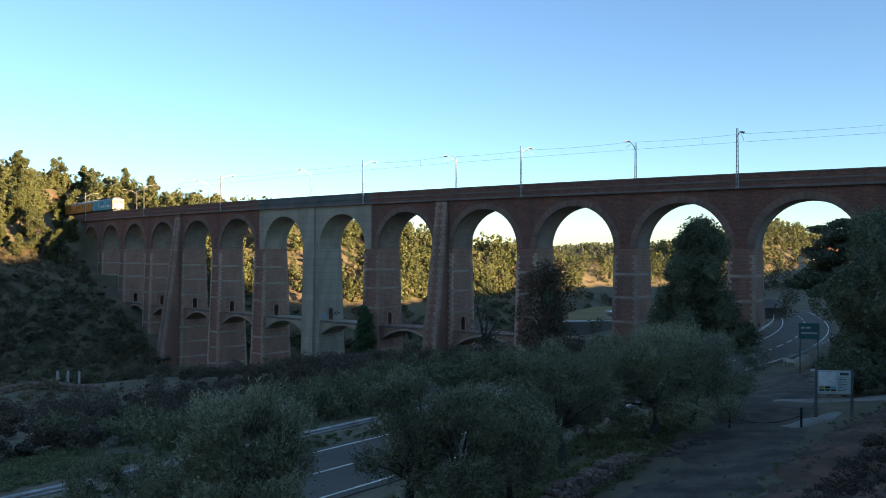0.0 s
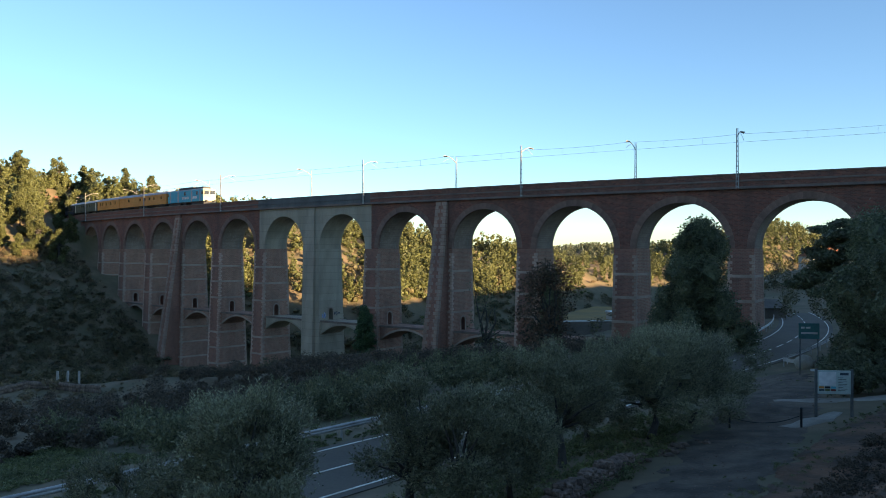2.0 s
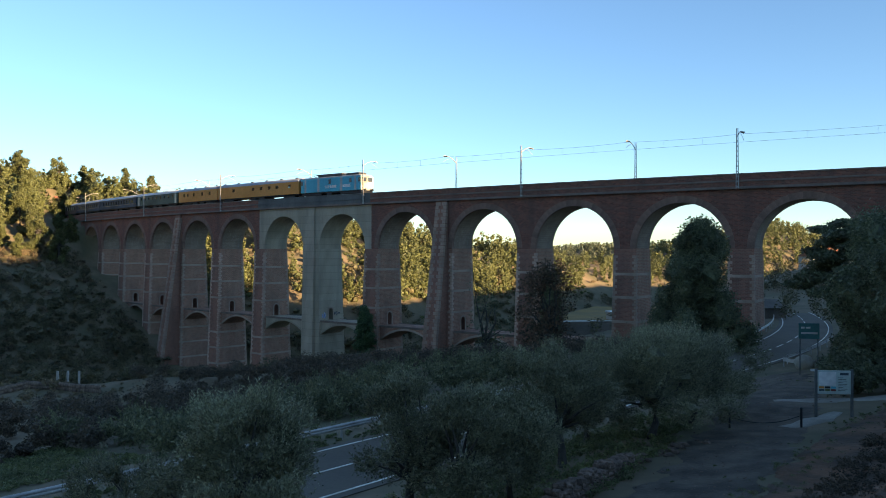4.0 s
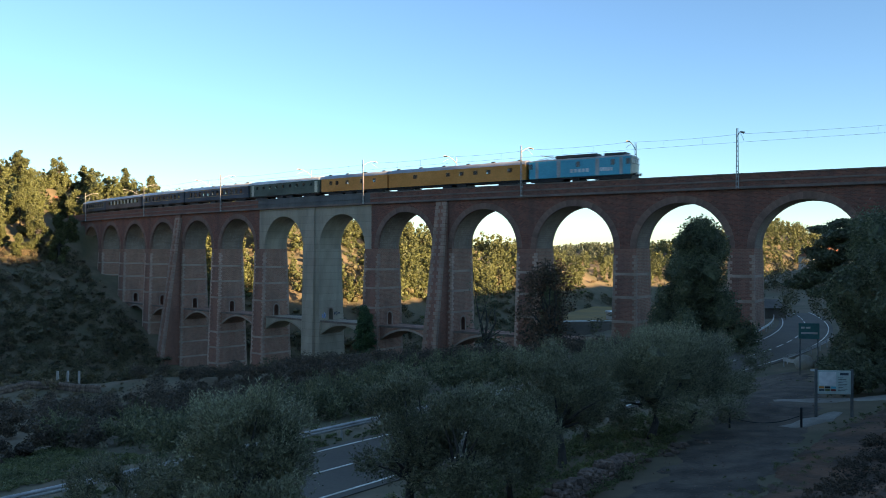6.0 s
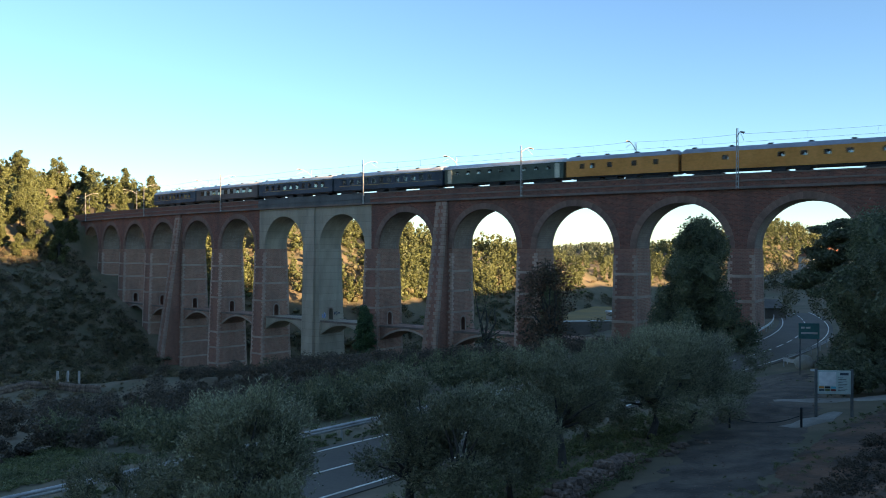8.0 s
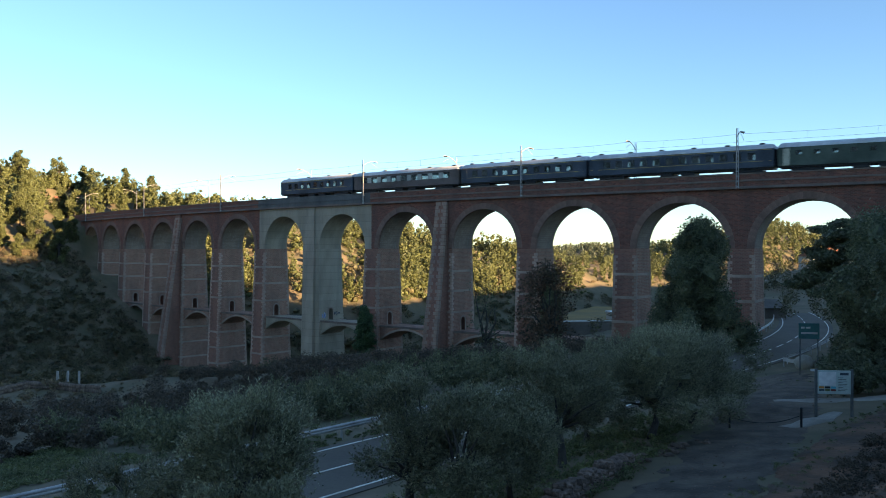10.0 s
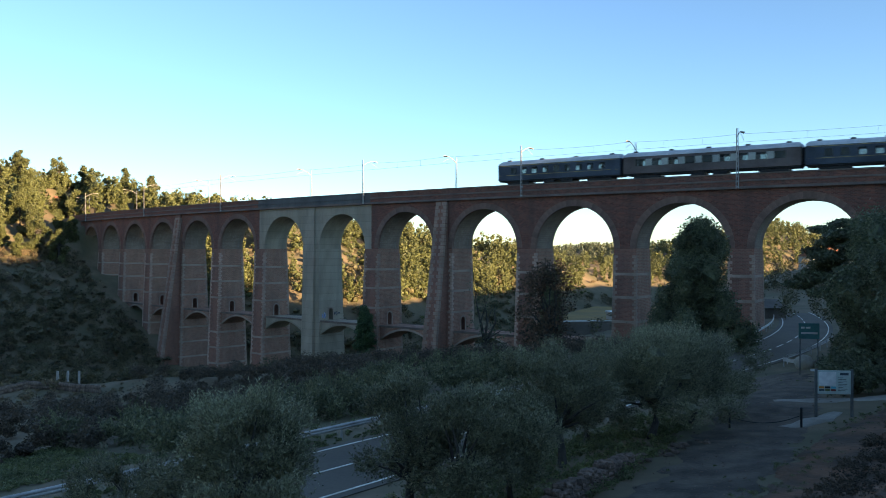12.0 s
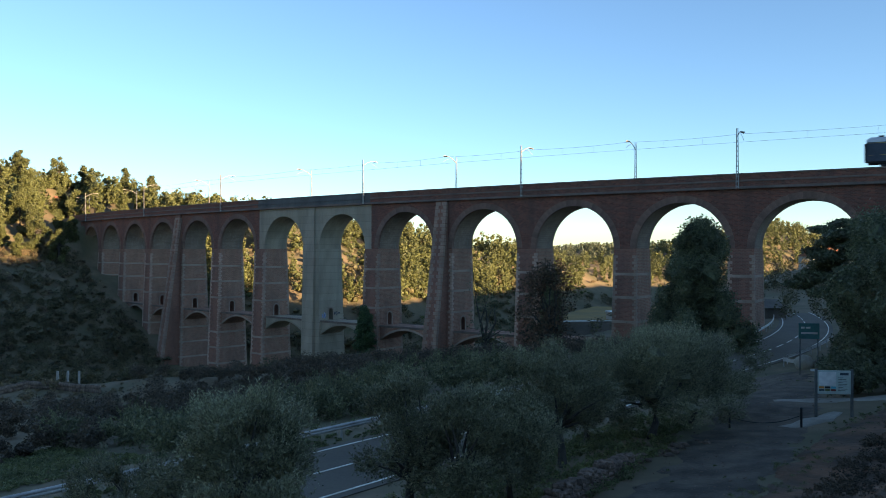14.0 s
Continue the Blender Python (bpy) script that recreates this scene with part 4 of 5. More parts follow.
# scrub of the valley and slopes
scatter("hillside_scrub", "bush", scattered(1100, 92, 480, 60, 215, 0.8, 2.4, 1.0, 1.7, clear=14, thin=lambda x, y: height(x, y) > -17), 50, 68, "low green scrub between the hillside pines", "scrub", "pine", 2.2, core=0.8)
scatter("dry_scrub", "bush", scattered(620, 60, 330, 95, 260, 0.8, 2.6, 1.0, 1.8, clear=9) + scattered(260, -30, 70, 60, 190, 0.5, 1.6, 1.2, 2.0, clear=6), 110, 69, "dry yellowish scrub on the sunlit slope", "scrub", "dry", 2.2)
def off_terrace(x, y):
    return not (-60 < x < -33 and 86 < y < 95.5)


near_scrub = scattered(620, -60, 80, 19, 62, 0.6, 2.4, 1.1, 1.7, clear=6.5, power=1.6, thin=off_terrace)
scatter("near_scrub", "bush", near_scrub, 380, 70, "dense brown-green scrub below the road", "scrub", "heath", 1.1)
far_scrub = scattered(620, -80, 110, 62, 112, 0.6, 2.6, 1.0, 1.7, clear=6.5, power=1.7, thin=off_terrace) + scattered(520, -20, 95, 110, 150, 0.9, 3.6, 1.0, 1.8, clear=6.5, power=1.5) + scattered(230, -20, 95, 150, 195, 0.7, 2.6, 1.0, 1.8, clear=6.5, power=1.5)
scatter("scrub", "bush", far_scrub, 130, 71, "dense dark green scrub on the valley slopes", "scrub", "scrub", 1.8)
slope = lambda n, lo, hi, p: scattered(n, -25, 100, 108, 186, lo, hi, 1.1, 1.9, clear=5.0, power=p)
scatter("slope_scrub", "bush", scattered(300, -25, 100, 108, 165, 0.8, 3.2, 1.1, 1.9, clear=5.0, power=1.6), 120, 81, "green bushes on the shaded slope", "scrub", "scrub", 1.7, core=0.6)
scatter("slope_heath", "bush", slope(700, 0.4, 1.6, 1.4), 60, 82, "brown and grey heath on the shaded slope", "scrub", "dry", 1.7)
scatter("slope_russet", "bush", slope(220, 0.6, 2.2, 1.4), 60, 83, "reddish autumn scrub on the shaded slope", "scrub", "russet", 1.7)
scatter("foot_scrub", "bush", scattered(700, 78, 190, 60, 130, 1.0, 3.6, 1.0, 1.7, clear=6.5, power=1.4), 60, 84, "dark scrub along the valley floor", "scrub", "scrub", 2.4, core=0.8)
scatter("terrace_grass", "bush", [(x, y, 0.35, 0.9) for x, y in zip(rng.uniform(-58, -34, 160), rng.uniform(78, 94, 160))], 40, 78, "dry grass on the terrace", "grass", "dry", 1.0)
scatter("thicket", "bush", scattered(420, 90, 260, 4, 110, 1.2, 4.5, 0.9, 1.6, clear=6.5), 200, 73, "thicket beyond the viaduct", "scrub", "scrub", 2.2)
scatter("broom_thicket", "bush", scattered(170, -3, 45, 8.5, 26, 1.0, 2.5, 0.9, 1.4), 800, 74, "grey-green broom and reeds beyond the guard rail", "scrub", "broom", 1.0)
scatter("verge_grass", "bush", scattered(300, 0, 60, 5.2, 12, 0.15, 0.5, 1.5, 3.0) + scattered(700, -40, 60, 3.7, 5.4, 0.06, 0.22, 1.5, 3.0) + scattered(1100, -60, -2, 10.5, 22, 0.1, 0.3, 2.0, 4.0) + scattered(1500, -30, 36, -13.5, -5.5, 0.15, 0.5, 1.2, 2.6, thin=off_path), 60, 75, "rough green verge grass", "grass", "grass", 0.55)
scatter("junction_undergrowth", "bush", scattered(150, 22, 62, -24, -7, 0.8, 2.4, 0.9, 1.5, thin=lambda x, y: x / y > 0.468 and y > 47), 420, 76, "dark undergrowth beneath the trees", "scrub", "dark_leaf", 1.3)
scatter("bank_tufts", "bush", scattered(190, -16, 24, -19.4, -17.5, 0.06, 0.24, 1.5, 3.0) + scattered(160, -12, 36, -20, -8, 0.05, 0.14, 1.5, 3.0, thin=lambda x, y: off_path(x, y) or rng.random() < 0.15), 90, 77, "dark grass tufts along the path", "grass", "grass", 0.22)
scatter("bank_heath", "bush", scattered(760, -16, 24, -27, -19.6, 0.1, 0.45, 1.0, 2.4, thin=lambda x, y: 0.3 + 0.5 * math.sin(x * 1.3) * math.sin(y * 1.1)), 90, 79, "grey-brown dry heath on the earth bank", "scrub", "heath", 0.4)



# ---- train ----
M["yellow"] = paint("mail_van_yellow", (0.7, 0.275, 0.075), (0.6, 0.225, 0.055))
M["loco_blue"] = paint("engine_blue", (0.045, 0.39, 0.48), (0.038, 0.33, 0.42))
M["cream"] = paint("cream_paint", (0.6, 0.56, 0.42))
M["olive_paint"] = paint("olive_green_paint", (0.1, 0.13, 0.1))
M["night_blue"] = paint("night_blue_paint", (0.072, 0.094, 0.116))
M["brown_paint"] = paint("dark_brown_paint", (0.17, 0.13, 0.115))
M["roof_grey"] = material("coach_roof_grey", (0.34, 0.36, 0.4), 0.6, second=(0.26, 0.27, 0.3), scale=3, fine=4, bump=0.05)
M["roof_white"] = material("coach_roof_pale", (0.6, 0.6, 0.6), 0.6, second=(0.45, 0.45, 0.45), scale=3, fine=4, bump=0.05)


def glazing(name, tint, clear):
    """Thin clear pane: most light passes, the rest is mirrored."""
    m = material(name, (0.05, 0.06, 0.07), 0.1, scale=1, fine=2, bump=0)
    n, l = m.node_tree.nodes, m.node_tree.links
    tr = n.new("ShaderNodeBsdfTransparent")
    tr.inputs["Color"].default_value = (*tint, 1)
    mx = n.new("ShaderNodeMixShader")
    mx.inputs[0].default_value = clear
    l.new(n["Principled BSDF"].outputs[0], mx.inputs[1])
    l.new(tr.outputs[0], mx.inputs[2])
    l.new(mx.outputs[0], n["Material Output"].inputs["Surface"])
    return m


M["glass"] = material("dark_glass", (0.05, 0.06, 0.07), 0.12, scale=1, fine=2, bump=0)
M["pane"] = glazing("coach_pane", (0.85, 0.9, 0.9), 0.72)
M["gold"] = material("gold_lining", (0.55, 0.38, 0.12), 0.4, 0.4, scale=1, fine=4, bump=0)
M["white"] = material("white_paint", (0.75, 0.74, 0.7), 0.5, scale=2, fine=4, bump=0.02)
M["grey_band"] = material("grey_panel", (0.42, 0.4, 0.37), 0.5, scale=2, fine=4, bump=0.02)
M["pillar_grey"] = paint("pale_grey_green_paint", (0.5, 0.51, 0.45))
M["roof_dark"] = material("dark_roof_gear", (0.07, 0.068, 0.065), 0.7, scale=1, fine=5, bump=0.1)
M["panelling"] = material("dark_wood_panelling", (0.06, 0.042, 0.03), 0.6, scale=1, fine=5, bump=0.05)


def bogie(parent, x, wheelbase=2.4):
    bm = bmesh.new()
    for y in (-1.0, 1.0):
        box(bm, x - wheelbase * 0.75, x + wheelbase * 0.75, y - 0.08, y + 0.08, 0.42, 0.78, 0.03)
        for dx in (-0.5, 0.5):
            box(bm, x + dx * wheelbase - 0.16, x + dx * wheelbase + 0.16, y - 0.14, y + 0.14, 0.3, 0.62, 0.02)
    box(bm, x - 0.35, x + 0.35, -1.0, 1.0, 0.5, 0.9, 0.03)
    b = part("bogie", bm, M["black"], parent)
    for dx in (-0.5, 0.5):
        for y in (-0.78, 0.78):
            bm = bmesh.new()
            tube(bm, [(x + dx * wheelbase, y - 0.07, 0.46), (x + dx * wheelbase, y + 0.07, 0.46)], 0.46, 16)
            part("wheel", bm, M["steel"], b)


def roof_shell(bm, half_l, half_w, z_eave, z_top, dome=0.35):
    xs = [-half_l, -half_l + dome, half_l - dome, half_l]
    fs = [0.55, 1, 1, 0.55]
    prev = None
    for x, f in zip(xs, fs):
        row = [bm.verts.new((x, half_w * 1.0 * math.cos(a), z_eave + (z_top - z_eave) * f * math.sin(a) ** 0.8)) for a in np.linspace(0, math.pi, 11)]
        if prev:
            for a, b, c, d in zip(prev, prev[1:], row[1:], row):
                bm.faces.new((a, b, c, d))
        else:
            bm.faces.new(row)
        prev = row
    bm.faces.new(prev[::-1])
    bmesh.ops.recalc_face_normals(bm, faces=bm.faces[:])


def coach(name, length, paint, roof, windows, label, upper=None, lines=False, doors=(), eave=3.25, top=3.95, vents=0, door_mat=None, win=(0.95, 1.95, 2.85)):
    """A bogie coach on rail level, running along +x."""
    e = empty(name, Matrix(), label, "railway coach", "train")
    hl, hw = length / 2 - 0.25, 1.42
    w, z0, z1 = win
    bays = sorted(windows)
    edges = [-hl] + [v for x in bays for v in (x - w / 2, x + w / 2)] + [hl]
    piers = list(zip(edges[::2], edges[1::2]))
    bm, pillars = bmesh.new(), []
    box(bm, -hl, hl, -hw, hw, 1.0, 1.08, 0.01)
    for sy in (-1, 1):
        ya, yb = sorted((sy * hw, sy * (hw - 0.06)))
        box(bm, -hl, hl, ya, yb, 1.082, z0)
        box(bm, -hl, hl, ya, yb, z1, eave)
        for k, (xa, xb) in enumerate(piers):
            if upper and 0 < k < len(piers) - 1:
                pillars.append((xa, xb, ya, yb, z0, z1))
            else:
                box(bm, xa, xb, ya, yb, z0, z1)
    for sx in (-1, 1):
        xa, xb = sorted((sx * hl, sx * (hl - 0.06)))
        box(bm, xa, xb, -hw + 0.062, hw - 0.062, 1.082, eave)
    body = part("body", bm, M[paint], e)
    for sizes in pillars:
        bm = bmesh.new()
        box(bm, *sizes)
        part("window_pillar", bm, M[upper], body, "pale grey pillar")
    # compartment walls behind some of the windows
    bm = bmesh.new()
    pitch = bays[1] - bays[0]
    for k, x in enumerate(bays):
        if name != "mail_van" and (k * 7 + len(bays)) % 5 in (0, 2):
            box(bm, x - pitch * 0.5, x + pitch * 0.5, 0.3, 0.34, 1.09, eave - 0.02)
    box(bm, -hl + 0.1, hl - 0.1, 0.42, 0.46, 1.09, z0 + 0.05)
    part("compartment_walls", bm, M["panelling"], body)
    bm = bmesh.new()
    roof_shell(bm, hl, hw, eave + 0.003, top)
    rf = part("roof", bm, M[roof], e, smooth=True)
    bm = bmesh.new()
    box(bm, -hl + 0.1, hl - 0.1, -1.25, 1.25, 0.82, 0.998)
    box(bm, -2.2, -0.4, -1.2, 1.2, 0.4, 0.82, 0.05)
    box(bm, 0.6, 2.4, -1.2, 1.2, 0.42, 0.82, 0.05)
    part("underframe", bm, M["black"], e)
    for x in (-hl + 3.2, hl - 3.2):
        bogie(e, x)
    for sx in (-1, 1):
        bm = bmesh.new()
        box(bm, sx * hl - 0.02 if sx > 0 else sx * hl - 0.24, sx * hl + 0.24 if sx > 0 else sx * hl + 0.02, -0.7, 0.7, 1.05, 3.2, 0.05)
        part("gangway", bm, M["black"], e)
    if lines:
        for z in (1.72, 3.12):
            bm = bmesh.new()
            for y in (-hw - 0.014, hw + 0.004):
                box(bm, -hl + 0.3, hl - 0.3, y, y + 0.01, z, z + 0.05)
            part("lining", bm, M["gold"], body)
    first = None
    for x in windows:
        for sy in (-1, 1):
            if first is None:
                bm = bmesh.new()
                box(bm, -w / 2, w / 2, -0.01, 0.01, z0, z1)
                first = part("window", bm, M["pane"], body)
                first.matrix_basis = pose(x, sy * (hw - 0.03), 0)
            else:
                share(first, "window", body, pose(x, sy * (hw - 0.03), 0))
    for x in doors:
        for sy in (-1, 1):
            bm = bmesh.new()
            box(bm, x - 0.38, x + 0.38, sy * (hw + 0.01) - 0.02, sy * (hw + 0.01) + 0.02, 1.05, 3.1, 0.01)
            part("door", bm, M[door_mat or paint], body)
    for k in range(vents):
        bm = bmesh.new()
        x = -hl + 1.5 + (2 * hl - 3) * k / max(1, vents - 1)
        tube(bm, [(x - 0.3, -0.6, top - 0.02), (x + 0.3, -0.6, top - 0.02)], 0.16, 6)
        part("roof_vent", bm, M["roof_dark"], rf)
    return e


def locomotive():
    e = empty("locomotive", Matrix(), "blue electric locomotive with a cream cab front", "locomotive", "train")
    hl, hw = 7.75, 1.45
    bm = bmesh.new()
    box(bm, -hl, hl, -hw, hw, 1.0, 3.45, 0.06)
    body = part("body", bm, M["loco_blue"], e)
    bm = bmesh.new()
    roof_shell(bm, hl - 0.1, hw - 0.05, 3.452, 3.8, 0.6)
    part("roof", bm, M["grey_band"], e)
    bm = bmesh.new()
    box(bm, hl - 0.02, hl + 0.1, -hw + 0.02, hw - 0.02, 0.95, 3.4, 0.08)
    cab = part("cab_front", bm, M["cream"], e, "cream painted cab front")
    for y in (-0.68, 0.68):
        bm = bmesh.new()
        box(bm, hl + 0.09, hl + 0.12, y - 0.55, y + 0.55, 2.45, 3.15, 0.02)
        part("windscreen", bm, M["glass"], cab)
    for y in (-1.0, 1.0):
        bm = bmesh.new()
        tube(bm, [(hl + 0.08, y, 1.45), (hl + 0.16, y, 1.45)], 0.14, 12)
        part("headlight", bm, M["white"], cab)
        bm = bmesh.new()
        tube(bm, [(hl + 0.05, y * 0.88, 1.02), (hl + 0.5, y * 0.88, 1.02), (hl + 0.52, y * 0.88, 1.02), (hl + 0.6, y * 0.88, 1.02)], [0.1, 0.1, 0.24, 0.24], 12)
        part("buffer", bm, M["black"], e)
    bm = bmesh.new()
    box(bm, -hl, hl, -1.3, 1.3, 0.8, 0.998, 0.02)
    box(bm, -1.0, 0.2, -1.25, 1.25, 0.35, 0.8, 0.04)
    box(bm, hl - 0.3, hl + 0.1, -1.35, 1.35, 0.35, 0.95, 0.03)
    part("underframe", bm, M["black"], e)
    for x in (-5.0, 5.0):
        bogie(e, x, 2.6)
        bm = bmesh.new()
        for y in (-1.16, 1.16):
            box(bm, x - 2.6, x + 2.6, y - 0.06, y + 0.06, 0.45, 0.85, 0.04)
        part("bogie_frame", bm, M["black"], e)
    for x, w in ((-6.5, 0.45), (-3.0, 0.55), (2.9, 0.55), (6.4, 0.45)):
        for y in (-hw - 0.012, hw + 0.004):
            bm = bmesh.new()
            box(bm, x - w / 2, x + w / 2, y, y + 0.008, 1.05, 3.38)
            part("grey_panel", bm, M["grey_band"], body)
    for x in (-5.4, -4.2, -1.4, 1.2, 4.2):
        for y in (-hw - 0.015, hw - 0.005):
            bm = bmesh.new()
            box(bm, x - 0.75, x + 0.75, y, y + 0.02, 2.5, 3.2, 0.005)
            part("louvre", bm, M["loco_blue"], body)
    for x in (0.0, 5.2, 7.4, -7.5):
        for sy in (-1, 1):
            bm = bmesh.new()
            y = sy * (hw + 0.01)
            box(bm, x - 0.28, x + 0.28, y - 0.02, y + 0.02, 2.4, 3.15, 0.005)
            part("window", bm, M["glass"], body)
    for x0, w in ((0.3, 3.0), (4.3, 1.9)):
        for y in (-hw - 0.016, hw + 0.004):
            bm = bmesh.new()
            for k in range(5):
                xa = x0 - w / 2 + k * w / 5
                box(bm, xa, xa + w / 5 * 0.7, y, y + 0.012, 1.62, 2.12)
            part("lettering_bar", bm, M["white"], body)
    bm = bmesh.new()
    box(bm, -3.8, 2.6, -0.95, 0.95, 3.75, 4.2, 0.08)
    part("roof_box", bm, M["roof_dark"], e, "dark grey rooftop equipment")
    bm = bmesh.new()
    box(bm, 3.6, 6.8, -0.9, 0.9, 3.75, 4.1, 0.08)
    part("roof_box", bm, M["roof_dark"], e, "dark grey rooftop equipment")
    bm = bmesh.new()
    for y in (-0.5, 0.5):
        tube(bm, [(-6.8, y, 3.85), (-4.2, y, 4.15), (-6.2, y * 1.5, 4.42)], 0.035, 5)
    tube(bm, [(-6.2, -0.85, 4.42), (-6.2, 0.85, 4.42)], 0.04, 5)
    part("pantograph", bm, M["steel"], e)
    return e


def evenly(a, b, n):
    return [a + (b - a) * k / (n - 1) for k in range(n)]


TRAIN = []  # thing, distance of its middle behind the engine's front, length


def marshal():
    pos = 0.0
    loco = locomotive()
    TRAIN.append((loco, 8.0, 16.1))
    pos = 16.1
    cars = (
        (coach("mail_van", 26.8, "yellow", "roof_grey", [-7.6, -1.0, 1.6, 4.2, 6.6, 10.4], "yellow mail van with a grey roof", win=(0.8, 2.2, 2.8), vents=6), 26.8),
        (coach("mail_van", 16.5, "yellow", "roof_grey", [-5.6, -4.0, -1.5, 2.0, 5.0], "short yellow mail van with a grey roof", win=(0.7, 2.1, 2.8), doors=(-4.8,), vents=4), 16.5),
        (coach("passenger_coach", 21.2, "olive_paint", "roof_white", evenly(-8, 8, 9), "olive green passenger coach with a pale roof", win=(0.7, 2.3, 2.85), doors=(-9.4, 9.4), door_mat="cream"), 21.2),
        (coach("sleeping_car", 24.8, "night_blue", "roof_white", evenly(-9.5, 9.5, 12), "night-blue sleeping car with gold lining", lines=True, doors=(-11.2, 11.2), vents=6), 24.8),
        (coach("sleeping_car", 21.6, "night_blue", "roof_white", evenly(-8, 8, 10), "night-blue sleeping car with gold lining", lines=True, doors=(-9.8, 9.8), vents=6), 21.6),
        (coach("saloon_coach", 22.9, "brown_paint", "roof_white", evenly(-8.8, 8.8, 9), "brown saloon coach with pale grey window pillars", upper="pillar_grey", win=(1.35, 2.0, 2.9), vents=5), 22.9),
        (coach("sleeping_car", 19.8, "night_blue", "roof_white", evenly(-7, 7, 9), "short night-blue coach with gold lining", lines=True, doors=(-8.6, 8.6), vents=4), 19.8),
    )
    for ob, length in cars:
        TRAIN.append((ob, pos + length / 2, length))
        pos += length


marshal()


# ---- path, signs and small things ----
def ribbon(name, pts, halves, mat, lift, label, category, step=0.5, across=10):
    """A strip laid on the ground through plan points."""
    pts = [Vector((*p, 0)) for p in pts]
    line, ws = [], []
    for (a, b), (wa, wb) in zip(zip(pts, pts[1:]), zip(halves, halves[1:])):
        n = max(1, int((b - a).length / step))
        for k in range(n):
            line.append(a.lerp(b, k / n))
            ws.append(wa + (wb - wa) * k / n)
    line.append(pts[-1])
    ws.append(halves[-1])
    bm = bmesh.new()
    prev = None
    for i, (p, w) in enumerate(zip(line, ws)):
        t = (line[min(i + 2, len(line) - 1)] - line[max(i - 2, 0)]).normalized()
        nrm = Vector((-t.y, t.x, 0))
        row = []
        for k in range(across + 1):
            f = 2 * k / across - 1
            ww = w * (1 + 0.45 * noise.noise(Vector((i * 0.55, f * 3.0, w))) * abs(f))
            q = p + nrm * f * ww
            row.append(bm.verts.new((q.x, q.y, ground_z(q.x, q.y) + lift * (1 if abs(f) < 0.99 else -1.5))))
        if prev:
            for a, b, c, d in zip(prev, prev[1:], row[1:], row):
                bm.faces.new((a, b, c, d))
        prev = row
    bmesh.ops.recalc_face_normals(bm, faces=bm.faces[:])
    return tagged(part(name, bm, mat, None, smooth=True), label, category, kind="structure")


ribbon("gravel_path", [plan_uv(*q) for q in ((-12, -17.2), (2, -16.4), (14, -14.2), (27, -10.8), (40, -5.0))], [2.3, 2.5, 2.5, 3.2, 4.2], M["gravel"], 0.04, "grey gravel path worn by feet", "path")
ribbon("paved_strip", [(19.2, 47.6), (23, 46.6), (28, 44.0), (33, 41.0)], [0.35, 0.9, 1.0, 1.0], M["pale_paving"], 0.05, "pale concrete footpath beside the path", "pavement")
ribbon("paved_slab", [(16.2, 39.0), (18.6, 40.4), (20.4, 42.4)], [0.4, 0.7, 0.3], M["pale_paving"], 0.07, "small pale concrete slab", "pavement")
ribbon("bare_bank", [plan_uv(*q) for q in ((-16, -22.0), (0, -21.4), (12, -20.2), (22, -19.8))], [2.9, 3.1, 3.0, 1.6], M["soil"], 0.1, "bare reddish earth bank", "bank")
ribbon("bare_verge", [plan_uv(*q) for q in ((-70, 9.0), (-40, 8.6), (-18, 8.2), (-4, 7.6))], [2.2, 2.2, 2.0, 0.6], M["soil"], 0.05, "bare brown earth strip on the verge", "verge")


def field_terrace():
    bm = bmesh.new()
    z = -12.75
    rows = [[bm.verts.new((x + 0.45 * (y - 152), y, z + 0.12 * noise.noise(Vector((x * 0.2, y * 0.2, 0))))) for x in np.linspace(17.5, 33, 12)] for y in np.linspace(152, 192, 14)]
    for p, q in zip(rows, rows[1:]):
        for k in range(11):
            bm.faces.new((p[k], p[k + 1], q[k + 1], q[k]))
    edge = bmesh.ops.extrude_face_region(bm, geom=bm.faces[:])
    for v in edge["geom"]:
        if isinstance(v, bmesh.types.BMVert):
            v.co.z -= 12.5
    bmesh.ops.recalc_face_normals(bm, faces=bm.faces[:])
    tagged(part("field", bm, M["field"], None), "dry yellow-ochre field on a terrace beyond the viaduct", "field", kind="structure")


field_terrace()


